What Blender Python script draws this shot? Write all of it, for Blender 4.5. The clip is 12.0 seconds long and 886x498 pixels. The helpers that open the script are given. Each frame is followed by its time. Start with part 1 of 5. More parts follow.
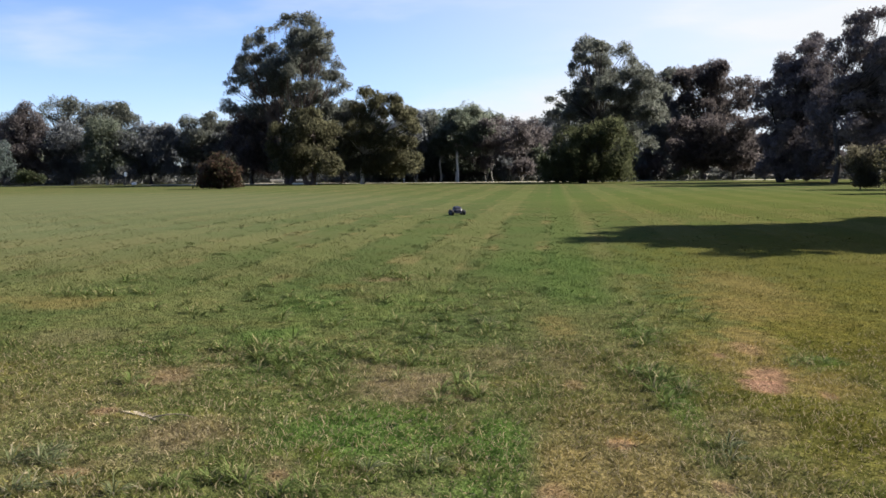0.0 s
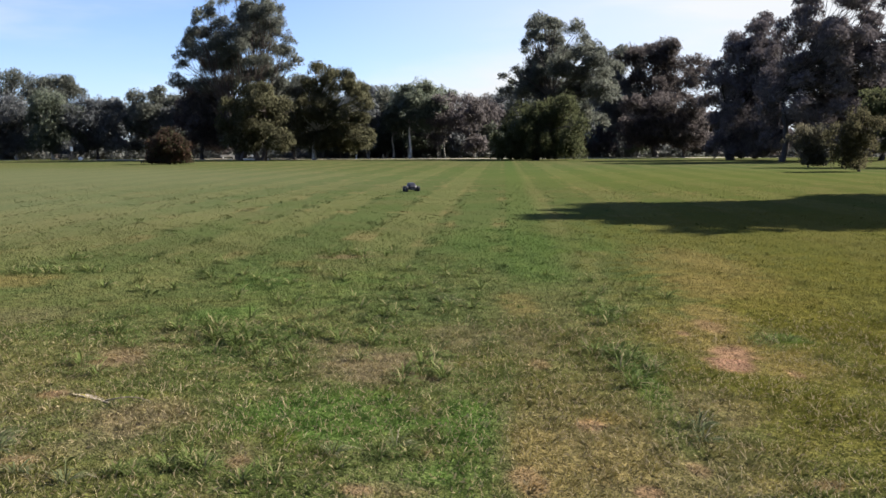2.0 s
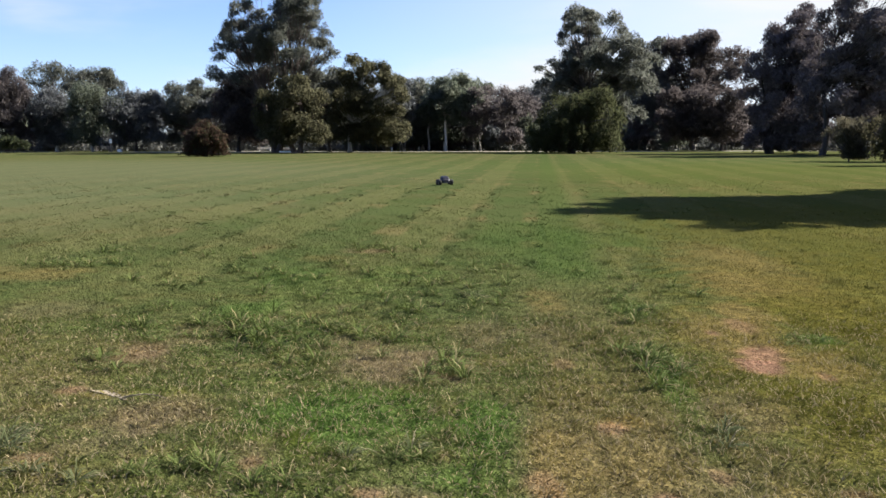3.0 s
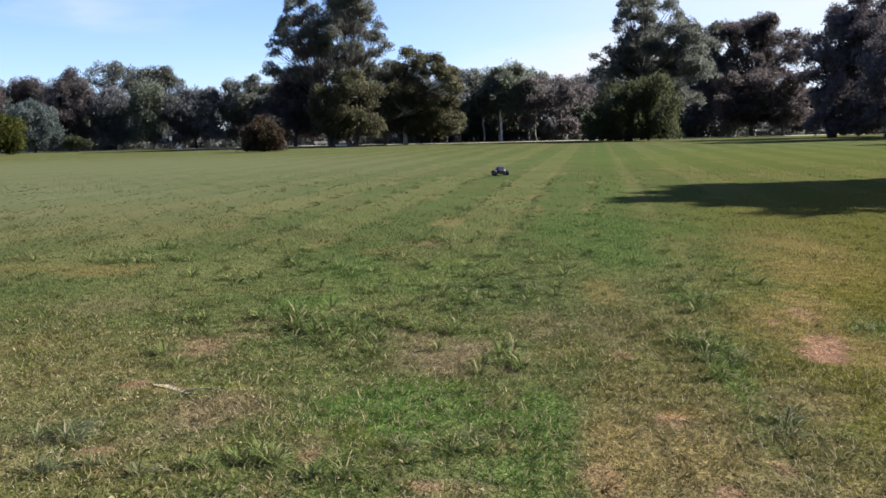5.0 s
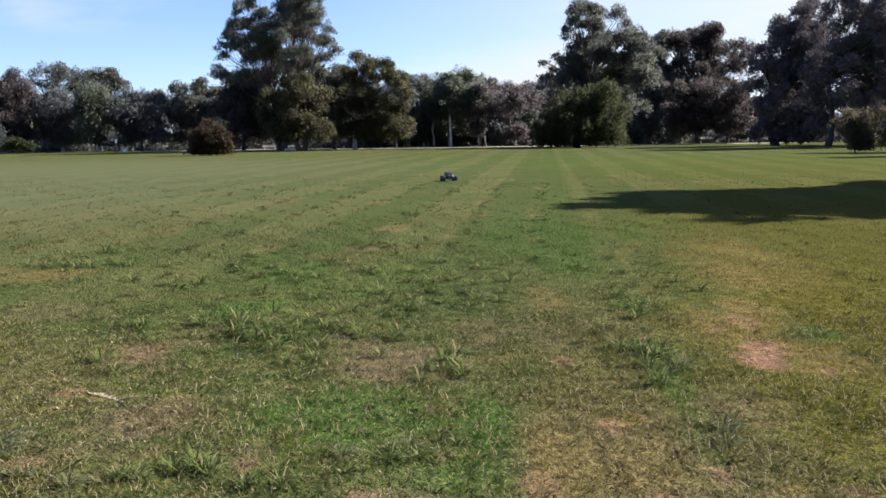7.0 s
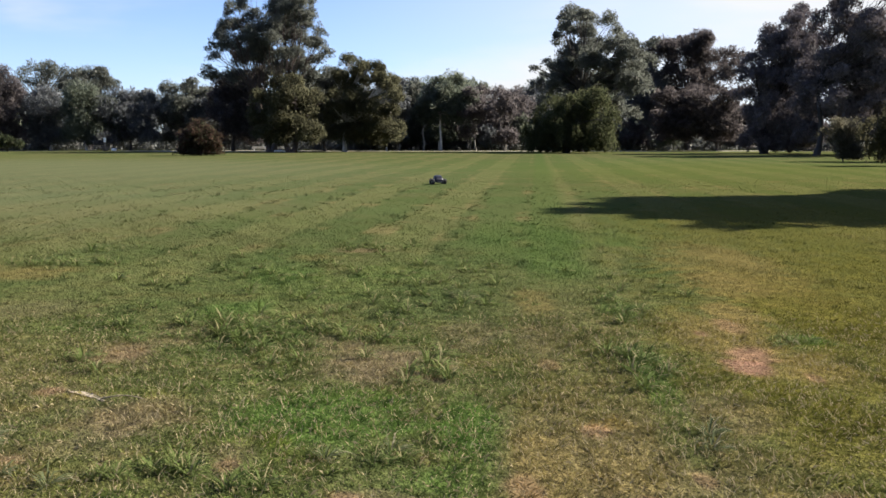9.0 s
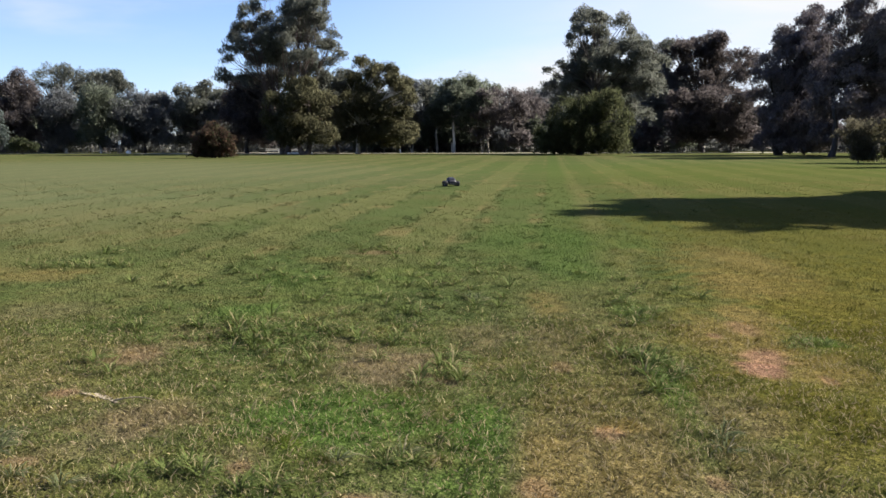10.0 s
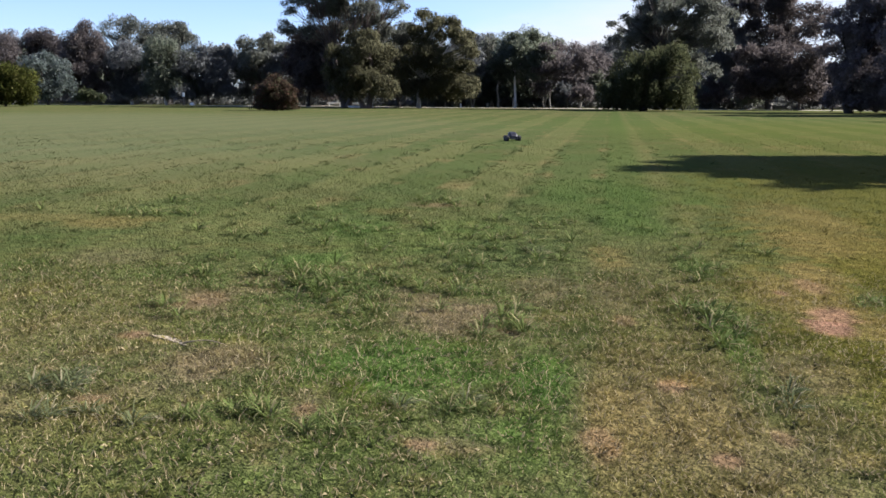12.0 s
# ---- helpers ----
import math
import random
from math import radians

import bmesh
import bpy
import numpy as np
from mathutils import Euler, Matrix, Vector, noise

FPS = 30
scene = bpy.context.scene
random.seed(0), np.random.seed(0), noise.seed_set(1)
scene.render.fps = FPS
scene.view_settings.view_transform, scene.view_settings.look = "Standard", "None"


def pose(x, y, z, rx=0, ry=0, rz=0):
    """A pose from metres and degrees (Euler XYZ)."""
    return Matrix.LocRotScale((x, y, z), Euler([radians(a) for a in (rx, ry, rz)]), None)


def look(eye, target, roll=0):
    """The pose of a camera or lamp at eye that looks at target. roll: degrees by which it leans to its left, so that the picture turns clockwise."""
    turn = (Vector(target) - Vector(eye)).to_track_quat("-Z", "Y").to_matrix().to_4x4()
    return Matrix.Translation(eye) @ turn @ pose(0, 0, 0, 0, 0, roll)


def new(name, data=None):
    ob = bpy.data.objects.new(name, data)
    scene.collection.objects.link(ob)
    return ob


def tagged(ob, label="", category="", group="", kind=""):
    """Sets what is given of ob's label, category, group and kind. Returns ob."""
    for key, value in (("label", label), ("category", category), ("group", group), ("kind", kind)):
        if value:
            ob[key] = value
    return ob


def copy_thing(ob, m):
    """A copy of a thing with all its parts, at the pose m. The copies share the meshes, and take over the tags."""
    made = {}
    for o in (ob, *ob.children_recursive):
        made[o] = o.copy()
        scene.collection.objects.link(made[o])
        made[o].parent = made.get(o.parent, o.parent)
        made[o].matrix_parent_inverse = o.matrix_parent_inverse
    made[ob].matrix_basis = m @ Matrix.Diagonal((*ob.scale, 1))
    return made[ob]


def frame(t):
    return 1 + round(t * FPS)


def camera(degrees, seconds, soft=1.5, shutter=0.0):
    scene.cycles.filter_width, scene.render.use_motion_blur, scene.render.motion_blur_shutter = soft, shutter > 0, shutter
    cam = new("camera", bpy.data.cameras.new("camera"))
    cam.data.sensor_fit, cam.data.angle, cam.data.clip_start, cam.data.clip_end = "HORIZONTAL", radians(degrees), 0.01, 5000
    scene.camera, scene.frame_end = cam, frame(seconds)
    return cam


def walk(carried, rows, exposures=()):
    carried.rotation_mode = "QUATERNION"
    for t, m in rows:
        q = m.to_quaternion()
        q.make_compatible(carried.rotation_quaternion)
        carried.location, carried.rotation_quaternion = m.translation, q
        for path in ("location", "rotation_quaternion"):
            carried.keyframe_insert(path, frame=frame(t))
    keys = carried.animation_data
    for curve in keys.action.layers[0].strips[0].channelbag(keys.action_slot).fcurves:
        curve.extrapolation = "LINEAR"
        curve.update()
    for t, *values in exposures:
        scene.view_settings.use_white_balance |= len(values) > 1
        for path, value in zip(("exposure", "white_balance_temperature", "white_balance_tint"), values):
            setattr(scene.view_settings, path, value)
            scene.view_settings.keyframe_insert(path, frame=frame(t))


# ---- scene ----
cam = camera(47.0, 12.0, soft=1.6)
PATH = [
    (0, (-0.054, -0.516, 1.608), (-0.098, 1.478, 1.454), -0.5),
    (0.5, (-0.086, -0.518, 1.608), (-0.021, 1.475, 1.459), 0.3),
    (1, (-0.109, -0.505, 1.606), (-0.005, 1.485, 1.433), 0.4),
    (1.5, (-0.108, -0.438, 1.584), (0.024, 1.55, 1.401), -0.0),
    (2, (-0.141, -0.324, 1.594), (-0.091, 1.665, 1.394), -0.2),
    (2.5, (-0.07, -0.225, 1.621), (-0.069, 1.762, 1.4), 0.0),
    (3, (-0.043, -0.206, 1.613), (-0.063, 1.782, 1.399), -0.1),
    (3.2, (-0.037, -0.199, 1.618), (-0.074, 1.786, 1.375), -0.4),
    (4.8, (-0.038, -0.193, 1.62), (-0.179, 1.789, 1.388), -1.2),
    (5, (-0.028, -0.193, 1.616), (-0.16, 1.789, 1.386), -1.3),
    (5.5, (-0.023, -0.195, 1.625), (-0.178, 1.786, 1.393), -1.7),
    (6, (-0.016, -0.186, 1.623), (-0.158, 1.796, 1.396), -1.5),
    (6.5, (-0.012, -0.184, 1.622), (-0.129, 1.799, 1.388), -1.1),
    (7, (0.02, -0.158, 1.621), (-0.013, 1.829, 1.399), -0.8),
    (7.2, (0.003, -0.15, 1.635), (-0.011, 1.839, 1.431), -0.7),
    (8.8, (0.028, -0.134, 1.604), (0.023, 1.855, 1.395), 0.0),
    (9, (0.032, -0.121, 1.603), (0.021, 1.868, 1.388), 0.0),
    (9.5, (0.041, -0.118, 1.6), (0.002, 1.869, 1.376), -0.0),
    (10, (0.039, -0.114, 1.602), (0.002, 1.875, 1.391), -0.1),
    (10.5, (0.025, -0.125, 1.589), (-0.031, 1.861, 1.357), -0.0),
    (11, (0.012, -0.12, 1.583), (-0.06, 1.862, 1.325), 0.3),
    (11.5, (0.02, -0.122, 1.577), (-0.074, 1.856, 1.297), 0.5),
    (12, (0.003, -0.121, 1.569), (-0.148, 1.851, 1.271), 0.4),
]
EXPOSURES = [
    (0, 1.45, 6480, 10), (1, 1.36, 6560, 10), (1.5, 1.44, 6600, 10), (2, 1.46, 6480, 10), (3, 1.48, 6430, 10), (5, 1.50, 6150, 12),
    (6, 1.50, 6100, 12), (7, 1.47, 6200, 12), (9, 1.47, 6560, 10), (10.5, 1.47, 6520, 10), (11, 1.48, 6350, 12), (12, 1.50, 6150, 13),
]
walk(cam, [(t, look(eye, target, roll)) for t, eye, target, roll in PATH], EXPOSURES)

# ---- light ----
SUN_EL, SUN_AZ = radians(36), radians(70)
sun_data = bpy.data.lights.new("sun", "SUN")
sun_data.energy, sun_data.angle, sun_data.color = 4.5, radians(0.6), (1.0, 0.95, 0.86)
sun = new("sun", sun_data)
sun.matrix_world = look((0, 0, 60), (-60 * math.sin(SUN_AZ) * math.cos(SUN_EL), -60 * math.cos(SUN_AZ) * math.cos(SUN_EL), 60 - 60 * math.sin(SUN_EL)))

world = bpy.data.worlds.new("sky")
scene.world = world
world.use_nodes = True
wt = world.node_tree
wt.nodes.clear()
w_out = wt.nodes.new("ShaderNodeOutputWorld")
w_bg = wt.nodes.new("ShaderNodeBackground")
w_sky = wt.nodes.new("ShaderNodeTexSky")
w_sky.sky_type, w_sky.sun_disc = "NISHITA", False
w_sky.sun_elevation, w_sky.sun_rotation = SUN_EL, SUN_AZ
w_sky.altitude, w_sky.air_density, w_sky.dust_density, w_sky.ozone_density = 100, 0.7, 0.25, 3.0
w_bg.inputs["Strength"].default_value = 0.05
# thin streaky cloud, denser towards the sun's side as its own glare whitens it
w_tc = wt.nodes.new("ShaderNodeTexCoord")
w_map = wt.nodes.new("ShaderNodeMapping")
w_map.inputs["Scale"].default_value = (1.0, 1.0, 4.5)
w_map.inputs["Rotation"].default_value = (0.0, radians(-9), radians(20))
w_noise = wt.nodes.new("ShaderNodeTexNoise")
w_noise.inputs["Scale"].default_value = 2.6
w_noise.inputs["Detail"].default_value = 6
w_noise.inputs["Roughness"].default_value = 0.5
w_ramp = wt.nodes.new("ShaderNodeMapRange")
w_ramp.interpolation_type = "SMOOTHSTEP"
w_ramp.inputs["From Min"].default_value, w_ramp.inputs["From Max"].default_value = 0.47, 0.80
w_dot = wt.nodes.new("ShaderNodeVectorMath")
w_dot.operation = "DOT_PRODUCT"
w_dot.inputs[1].default_value = (math.sin(SUN_AZ) * math.cos(SUN_EL), math.cos(SUN_AZ) * math.cos(SUN_EL), math.sin(SUN_EL))
w_glow = wt.nodes.new("ShaderNodeMapRange")
w_glow.interpolation_type = "SMOOTHSTEP"
w_glow.inputs["From Min"].default_value, w_glow.inputs["From Max"].default_value = 0.18, 0.72
w_add = wt.nodes.new("ShaderNodeMath")
w_add.operation, w_add.use_clamp = "ADD", True
w_mix = wt.nodes.new("ShaderNodeMix")
w_mix.data_type = "RGBA"
w_mix.inputs["B"].default_value = (6.7, 6.95, 7.3, 1)
wt.links.new(w_tc.outputs["Generated"], w_map.inputs["Vector"])
wt.links.new(w_map.outputs["Vector"], w_noise.inputs["Vector"])
wt.links.new(w_noise.outputs["Fac"], w_ramp.inputs["Value"])
wt.links.new(w_tc.outputs["Generated"], w_dot.inputs[0])
wt.links.new(w_dot.outputs["Value"], w_glow.inputs["Value"])
wt.links.new(w_ramp.outputs["Result"], w_add.inputs[0])
wt.links.new(w_glow.outputs["Result"], w_add.inputs[1])
# haze and cloud lie low in the sky; overhead it is clear
w_sep = wt.nodes.new("ShaderNodeSeparateXYZ")
w_low = wt.nodes.new("ShaderNodeMapRange")
w_low.interpolation_type = "SMOOTHSTEP"
for key, value in (("From Min", 0.24), ("From Max", 0.5), ("To Min", 1.0), ("To Max", 0.08)):
    w_low.inputs[key].default_value = value
w_mul = wt.nodes.new("ShaderNodeMath")
w_mul.operation = "MULTIPLY"
wt.links.new(w_tc.outputs["Generated"], w_sep.inputs[0])
wt.links.new(w_sep.outputs["Z"], w_low.inputs["Value"])
w_haze = wt.nodes.new("ShaderNodeMapRange")
w_haze.interpolation_type = "SMOOTHSTEP"
for key, value in (("From Min", 0.0), ("From Max", 0.2), ("To Min", 0.14), ("To Max", 0.0)):
    w_haze.inputs[key].default_value = value
w_sum = wt.nodes.new("ShaderNodeMath")
w_sum.operation, w_sum.use_clamp = "ADD", True
wt.links.new(w_sep.outputs["Z"], w_haze.inputs["Value"])
wt.links.new(w_add.outputs["Value"], w_sum.inputs[0])
wt.links.new(w_haze.outputs["Result"], w_sum.inputs[1])
wt.links.new(w_sum.outputs["Value"], w_mul.inputs[0])
wt.links.new(w_low.outputs["Result"], w_mul.inputs[1])
wt.links.new(w_mul.outputs["Value"], w_mix.inputs["Factor"])
w_tint = wt.nodes.new("ShaderNodeMix")
w_tint.data_type, w_tint.blend_type = "RGBA", "MULTIPLY"
w_tint.inputs["Factor"].default_value = 1.0
w_tint.inputs["B"].default_value = (1.22, 1.26, 1.48, 1)
wt.links.new(w_sky.outputs["Color"], w_tint.inputs["A"])
wt.links.new(w_tint.outputs["Result"], w_mix.inputs["A"])
wt.links.new(w_mix.outputs["Result"], w_bg.inputs["Color"])
wt.links.new(w_bg.outputs["Background"], w_out.inputs["Surface"])


# ---- materials ----
def material(name):
    m = bpy.data.materials.new(name)
    m.use_nodes = True
    t = m.node_tree
    return m, t, t.nodes["Principled BSDF"]


def node(t, kind, **values):
    n = t.nodes.new(kind)
    for key, value in values.items():
        if key in n.inputs:
            n.inputs[key].default_value = value
    return n


def noise_fac(t, scale, detail=3.0, rough=0.55, vector=None):
    n = node(t, "ShaderNodeTexNoise", Scale=scale, Detail=detail, Roughness=rough)
    if vector is not None:
        t.links.new(vector, n.inputs["Vector"])
    return n.outputs["Fac"]


def ranged(t, value, lo, hi, to_lo=0.0, to_hi=1.0):
    n = t.nodes.new("ShaderNodeMapRange")
    n.interpolation_type = "SMOOTHSTEP"
    t.links.new(value, n.inputs["Value"])
    for key, v in (("From Min", lo), ("From Max", hi), ("To Min", to_lo), ("To Max", to_hi)):
        n.inputs[key].default_value = v
    return n.outputs["Result"]


def arith(t, op, a, b=0.0, clamp=False):
    n = t.nodes.new("ShaderNodeMath")
    n.operation, n.use_clamp = op, clamp
    for i, v in enumerate((a, b)):
        if isinstance(v, (int, float)):
            n.inputs[i].default_value = v
        else:
            t.links.new(v, n.inputs[i])
    return n.outputs[0]


def blend(t, fac, a, b, how="MIX"):
    n = t.nodes.new("ShaderNodeMix")
    n.data_type, n.blend_type = "RGBA", how
    for key, v in (("Factor", fac), ("A", a), ("B", b)):
        sock = [s for s in n.inputs if s.name == key and (s.type == "RGBA" or key == "Factor" and s.type == "VALUE")][0]
        if isinstance(v, (int, float)):
            sock.default_value = v
        elif isinstance(v, tuple):
            sock.default_value = (*v, 1)
        else:
            t.links.new(v, sock)
    return [s for s in n.outputs if s.type == "RGBA"][0]


# the mowing runs at this slope (metres sideways per metre ahead), in passes of this width; one pass ends at EDGE
MOW, PASS, EDGE = 0.085, 1.3, -0.08
# patches of the turf, by what grows there: x, y, half width, half length, how strongly
PALE_TURF = [(-28.0, 48.0, 26.0, 34.0, 0.65), (-12.0, 24.0, 8.0, 10.0, 0.35)]
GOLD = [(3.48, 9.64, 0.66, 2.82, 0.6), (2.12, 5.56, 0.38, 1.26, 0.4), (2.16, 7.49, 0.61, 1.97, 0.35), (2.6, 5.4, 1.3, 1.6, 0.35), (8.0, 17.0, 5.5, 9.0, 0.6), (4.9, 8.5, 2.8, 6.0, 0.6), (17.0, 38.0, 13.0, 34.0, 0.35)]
LUSH = [(-0.61, 5.73, 0.5, 0.77, 0.68), (0.14, 5.48, 0.19, 0.69, 0.75), (-1.1, 5.61, 0.23, 0.48, 0.45), (-1.95, 9.31, 0.37, 0.57, 0.6), (-1.98, 11.94, 0.54, 0.82, 0.5), (1.39, 6.29, 0.12, 0.89, 0.55), (1.29, 5.23, 0.11, 0.53, 0.45),
         (2.87, 7.96, 0.25, 0.21, 0.7), (1.62, 9.32, 0.21, 0.57, 0.5), (-0.63, 11.95, 0.54, 0.82, 0.4), (1.47, 12.52, 0.5, 1.01, 0.3), (-0.13, 4.5, 0.14, 0.24, 0.3), (2.44, 16.25, 0.82, 2.03, 0.3), (14.0, 60.0, 16.0, 25.0, 0.2),
         (1.2, 16.5, 1.0, 3.5, 0.35), (-1.3, 10.8, 0.9, 1.1, 0.4), (0.08, 4.5, 0.18, 0.5, 0.45)]
COOL = [(-1.48, 8.12, 0.44, 0.83, 0.85), (-0.3, 9.71, 0.61, 1.03, 0.6), (1.45, 7.12, 0.21, 0.53, 0.6), (-1.32, 4.63, 0.3, 0.15, 0.6), (-0.9, 4.41, 0.13, 0.12, 0.6), (-0.31, 4.84, 0.12, 0.15, 0.45), (0.04, 10.62, 0.54, 0.98, 0.4),
         (0.27, 8.87, 0.3, 0.58, 0.35), (-2.65, 6.9, 0.18, 0.25, 0.4)]
LIME = [(-0.88, 5.08, 0.08, 0.13, 0.75), (-1.96, 6.17, 0.18, 0.13, 0.45), (-2.28, 6.55, 0.15, 0.15, 0.3), (-0.75, 4.88, 0.17, 0.15, 0.3)]
THATCH = [(-1.77, 5.6, 0.34, 0.41, 0.7), (-0.45, 7.05, 0.45, 0.71, 0.75), (-2.4, 7.3, 0.34, 0.52, 0.5), (-0.85, 7.82, 0.27, 0.36, 0.45), (-0.08, 6.84, 0.2, 0.46, 0.4), (0.2, 8.1, 0.28, 0.68, 0.35), (-2.17, 8.06, 0.28, 0.48, 0.35),
         (-1.94, 4.98, 0.35, 0.23, 0.3), (-1.12, 4.88, 0.2, 0.15, 0.35), (0.73, 7.87, 0.23, 0.69, 0.3), (1.72, 5.79, 0.31, 0.44, 0.3), (-0.28, 4.3, 0.23, 0.12, 0.35), (-3.92, 9.32, 0.48, 0.7, 0.3), (-2.7, 5.7, 1.2, 1.5, 0.15),
         (1.05, 4.9, 0.75, 1.2, 0.25), (-3.0, 4.6, 0.8, 0.5, 0.25)]
STRAW = [(2.3, 8.0, 0.45, 1.3, 0.68), (2.67, 9.25, 0.29, 0.69, 0.7), (2.6, 6.95, 0.34, 0.6, 0.55), (3.05, 11.07, 0.44, 1.1, 0.45), (0.5, 5.01, 0.18, 0.44, 0.35), (0.94, 5.54, 0.15, 0.12, 0.75), (0.52, 4.56, 0.19, 0.37, 0.35),
         (0.91, 4.72, 0.22, 0.35, 0.35), (3.78, 13.62, 0.46, 1.96, 0.3), (-4.99, 11.8, 0.6, 0.6, 0.5), (0.87, 9.86, 0.2, 0.88, 0.45), (1.53, 4.3, 0.16, 0.15, 0.4), (-1.78, 13.58, 0.38, 0.33, 0.35), (-2.26, 6.11, 0.18, 0.11, 0.45),
         (3.5, 12.8, 0.8, 3.0, 0.4), (-5.6, 12.3, 1.4, 0.5, 0.35), (-3.2, 6.8, 1.0, 1.2, 0.15), (-8.0, 21.0, 4.5, 6.0, 0.12), (-2.2, 4.5, 1.0, 0.5, 0.2)]
EARTH = [(2.29, 7.4, 0.2, 0.3, 0.72), (2.16, 6.95, 0.18, 0.28, 0.85), (2.12, 8.2, 0.07, 0.13, 0.55), (2.5, 6.6, 0.06, 0.15, 0.45), (2.45, 8.6, 0.13, 0.4, 0.4), (-2.5, 6.22, 0.12, 0.13, 0.55), (-2.41, 7.34, 0.18, 0.3, 0.3), (-2.22, 4.82, 0.11, 0.09, 0.34), (-1.05, 4.7, 0.07, 0.11, 0.47), (-0.44, 4.28, 0.09, 0.1, 0.38),
         (0.75, 6.99, 0.09, 0.17, 0.34), (0.85, 5.4, 0.11, 0.14, 0.42), (0.93, 4.28, 0.07, 0.1, 0.47), (0.38, 4.46, 0.1, 0.24, 0.34), (1.25, 4.58, 0.06, 0.15, 0.34), (1.78, 4.29, 0.1, 0.1, 0.38),
         (-1.25, 14.58, 0.45, 0.38, 0.3)]
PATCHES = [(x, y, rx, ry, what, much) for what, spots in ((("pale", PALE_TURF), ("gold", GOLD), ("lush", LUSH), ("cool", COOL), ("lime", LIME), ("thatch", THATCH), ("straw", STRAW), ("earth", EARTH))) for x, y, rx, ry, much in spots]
TURF = {"earth": (0.275, 0.155, 0.105), "straw": (0.198, 0.147, 0.056), "thatch": (0.190, 0.140, 0.086), "lush": (0.076, 0.132, 0.030), "pale": (0.137, 0.144, 0.074),
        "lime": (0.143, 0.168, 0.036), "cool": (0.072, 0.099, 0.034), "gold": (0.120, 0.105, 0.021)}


def turf_colour():
    """Node group: the colour of the turf at each place of the field."""
    g = bpy.data.node_groups.new("turf colour", "ShaderNodeTree")
    g.interface.new_socket("Color", in_out="OUTPUT", socket_type="NodeSocketColor")
    g.interface.new_socket("Bare", in_out="OUTPUT", socket_type="NodeSocketFloat")
    out = g.nodes.new("NodeGroupOutput")
    pos = g.nodes.new("ShaderNodeNewGeometry").outputs["Position"]
    flat = g.nodes.new("ShaderNodeVectorMath")
    flat.operation = "MULTIPLY"
    flat.inputs[1].default_value = (1, 1, 0)
    g.links.new(pos, flat.inputs[0])
    pos = flat.outputs[0]
    sep = g.nodes.new("ShaderNodeSeparateXYZ")
    g.links.new(pos, sep.inputs[0])
    big = noise_fac(g, 0.16, 4, 0.6, pos)
    mid = noise_fac(g, 1.1, 4, 0.62, pos)
    fine = noise_fac(g, 7.0, 3, 0.6, pos)
    col = blend(g, ranged(g, big, 0.35, 0.65), (0.085, 0.103, 0.034), (0.114, 0.110, 0.045))
    near = ranged(g, sep.outputs["Y"], 9, 22, 1.0, 0.2)
    col = blend(g, arith(g, "MULTIPLY", near, ranged(g, mid, 0.5, 0.75, 0, 0.55)), col, (0.180, 0.140, 0.050))
    col = blend(g, ranged(g, mid, 0.46, 0.28, 0, 0.45), col, (0.070, 0.102, 0.022))
    rag = noise_fac(g, 3.2, 4, 0.65, pos)
    col = blend(g, arith(g, "MULTIPLY", near, ranged(g, rag, 0.52, 0.72, 0, 0.6)), col, (0.179, 0.133, 0.061))
    col = blend(g, ranged(g, rag, 0.46, 0.30, 0, 0.3), col, (0.062, 0.089, 0.024))
    # mowing strips, laid one way and the other
    u = arith(g, "SUBTRACT", sep.outputs["X"], arith(g, "MULTIPLY", sep.outputs["Y"], MOW))
    wob = arith(g, "MULTIPLY", arith(g, "SUBTRACT", noise_fac(g, 0.3, 3, 0.55, pos), 0.5), 0.3)
    u = arith(g, "ADD", arith(g, "SUBTRACT", u, EDGE), wob)
    turn = arith(g, "MULTIPLY", u, math.pi / PASS)
    strip = ranged(g, arith(g, "SINE", turn), -0.4, 0.4)
    far = arith(g, "MULTIPLY", ranged(g, sep.outputs["Y"], 45, 110, 1.0, 0.4), ranged(g, sep.outputs["Y"], 6, 15, 0.2, 1.0))
    worn = ranged(g, noise_fac(g, 0.3, 3, 0.6, pos), 0.35, 0.65, 0.4, 1.0)
    col = blend(g, arith(g, "MULTIPLY", arith(g, "MULTIPLY", far, arith(g, "SUBTRACT", 1.0, strip)), arith(g, "MULTIPLY", worn, 0.75)), col, (0.072, 0.102, 0.033))
    col = blend(g, arith(g, "MULTIPLY", arith(g, "MULTIPLY", far, strip), ranged(g, noise_fac(g, 0.22, 3, 0.6, pos), 0.35, 0.65, 0.3, 0.8)), col, (0.130, 0.138, 0.051))
    # rows of longer, darker grass missed between two passes of the mower, with dry cuttings along some of them
    row = arith(g, "ABSOLUTE", arith(g, "SINE", turn))
    patchy = ranged(g, noise_fac(g, 0.45, 3, 0.6, pos), 0.40, 0.58)
    row_dark = arith(g, "MULTIPLY", arith(g, "MULTIPLY", ranged(g, row, 0.40, 0.12), patchy), ranged(g, sep.outputs["Y"], 8, 14, 0, 0.42))
    cut = arith(g, "MULTIPLY", ranged(g, row, 0.75, 0.45), ranged(g, noise_fac(g, 0.38, 3, 0.6, pos), 0.50, 0.66))
    col = blend(g, arith(g, "MULTIPLY", cut, ranged(g, sep.outputs["Y"], 8, 14, 0, 0.6)), col, (0.200, 0.158, 0.069))
    col = blend(g, row_dark, col, (0.045, 0.071, 0.024))
    # a lusher pass on the far side of the edge, and the drier strip beside it near by
    band = arith(g, "MULTIPLY", ranged(g, u, -0.05, 0.1), ranged(g, u, 1.0, 0.6))
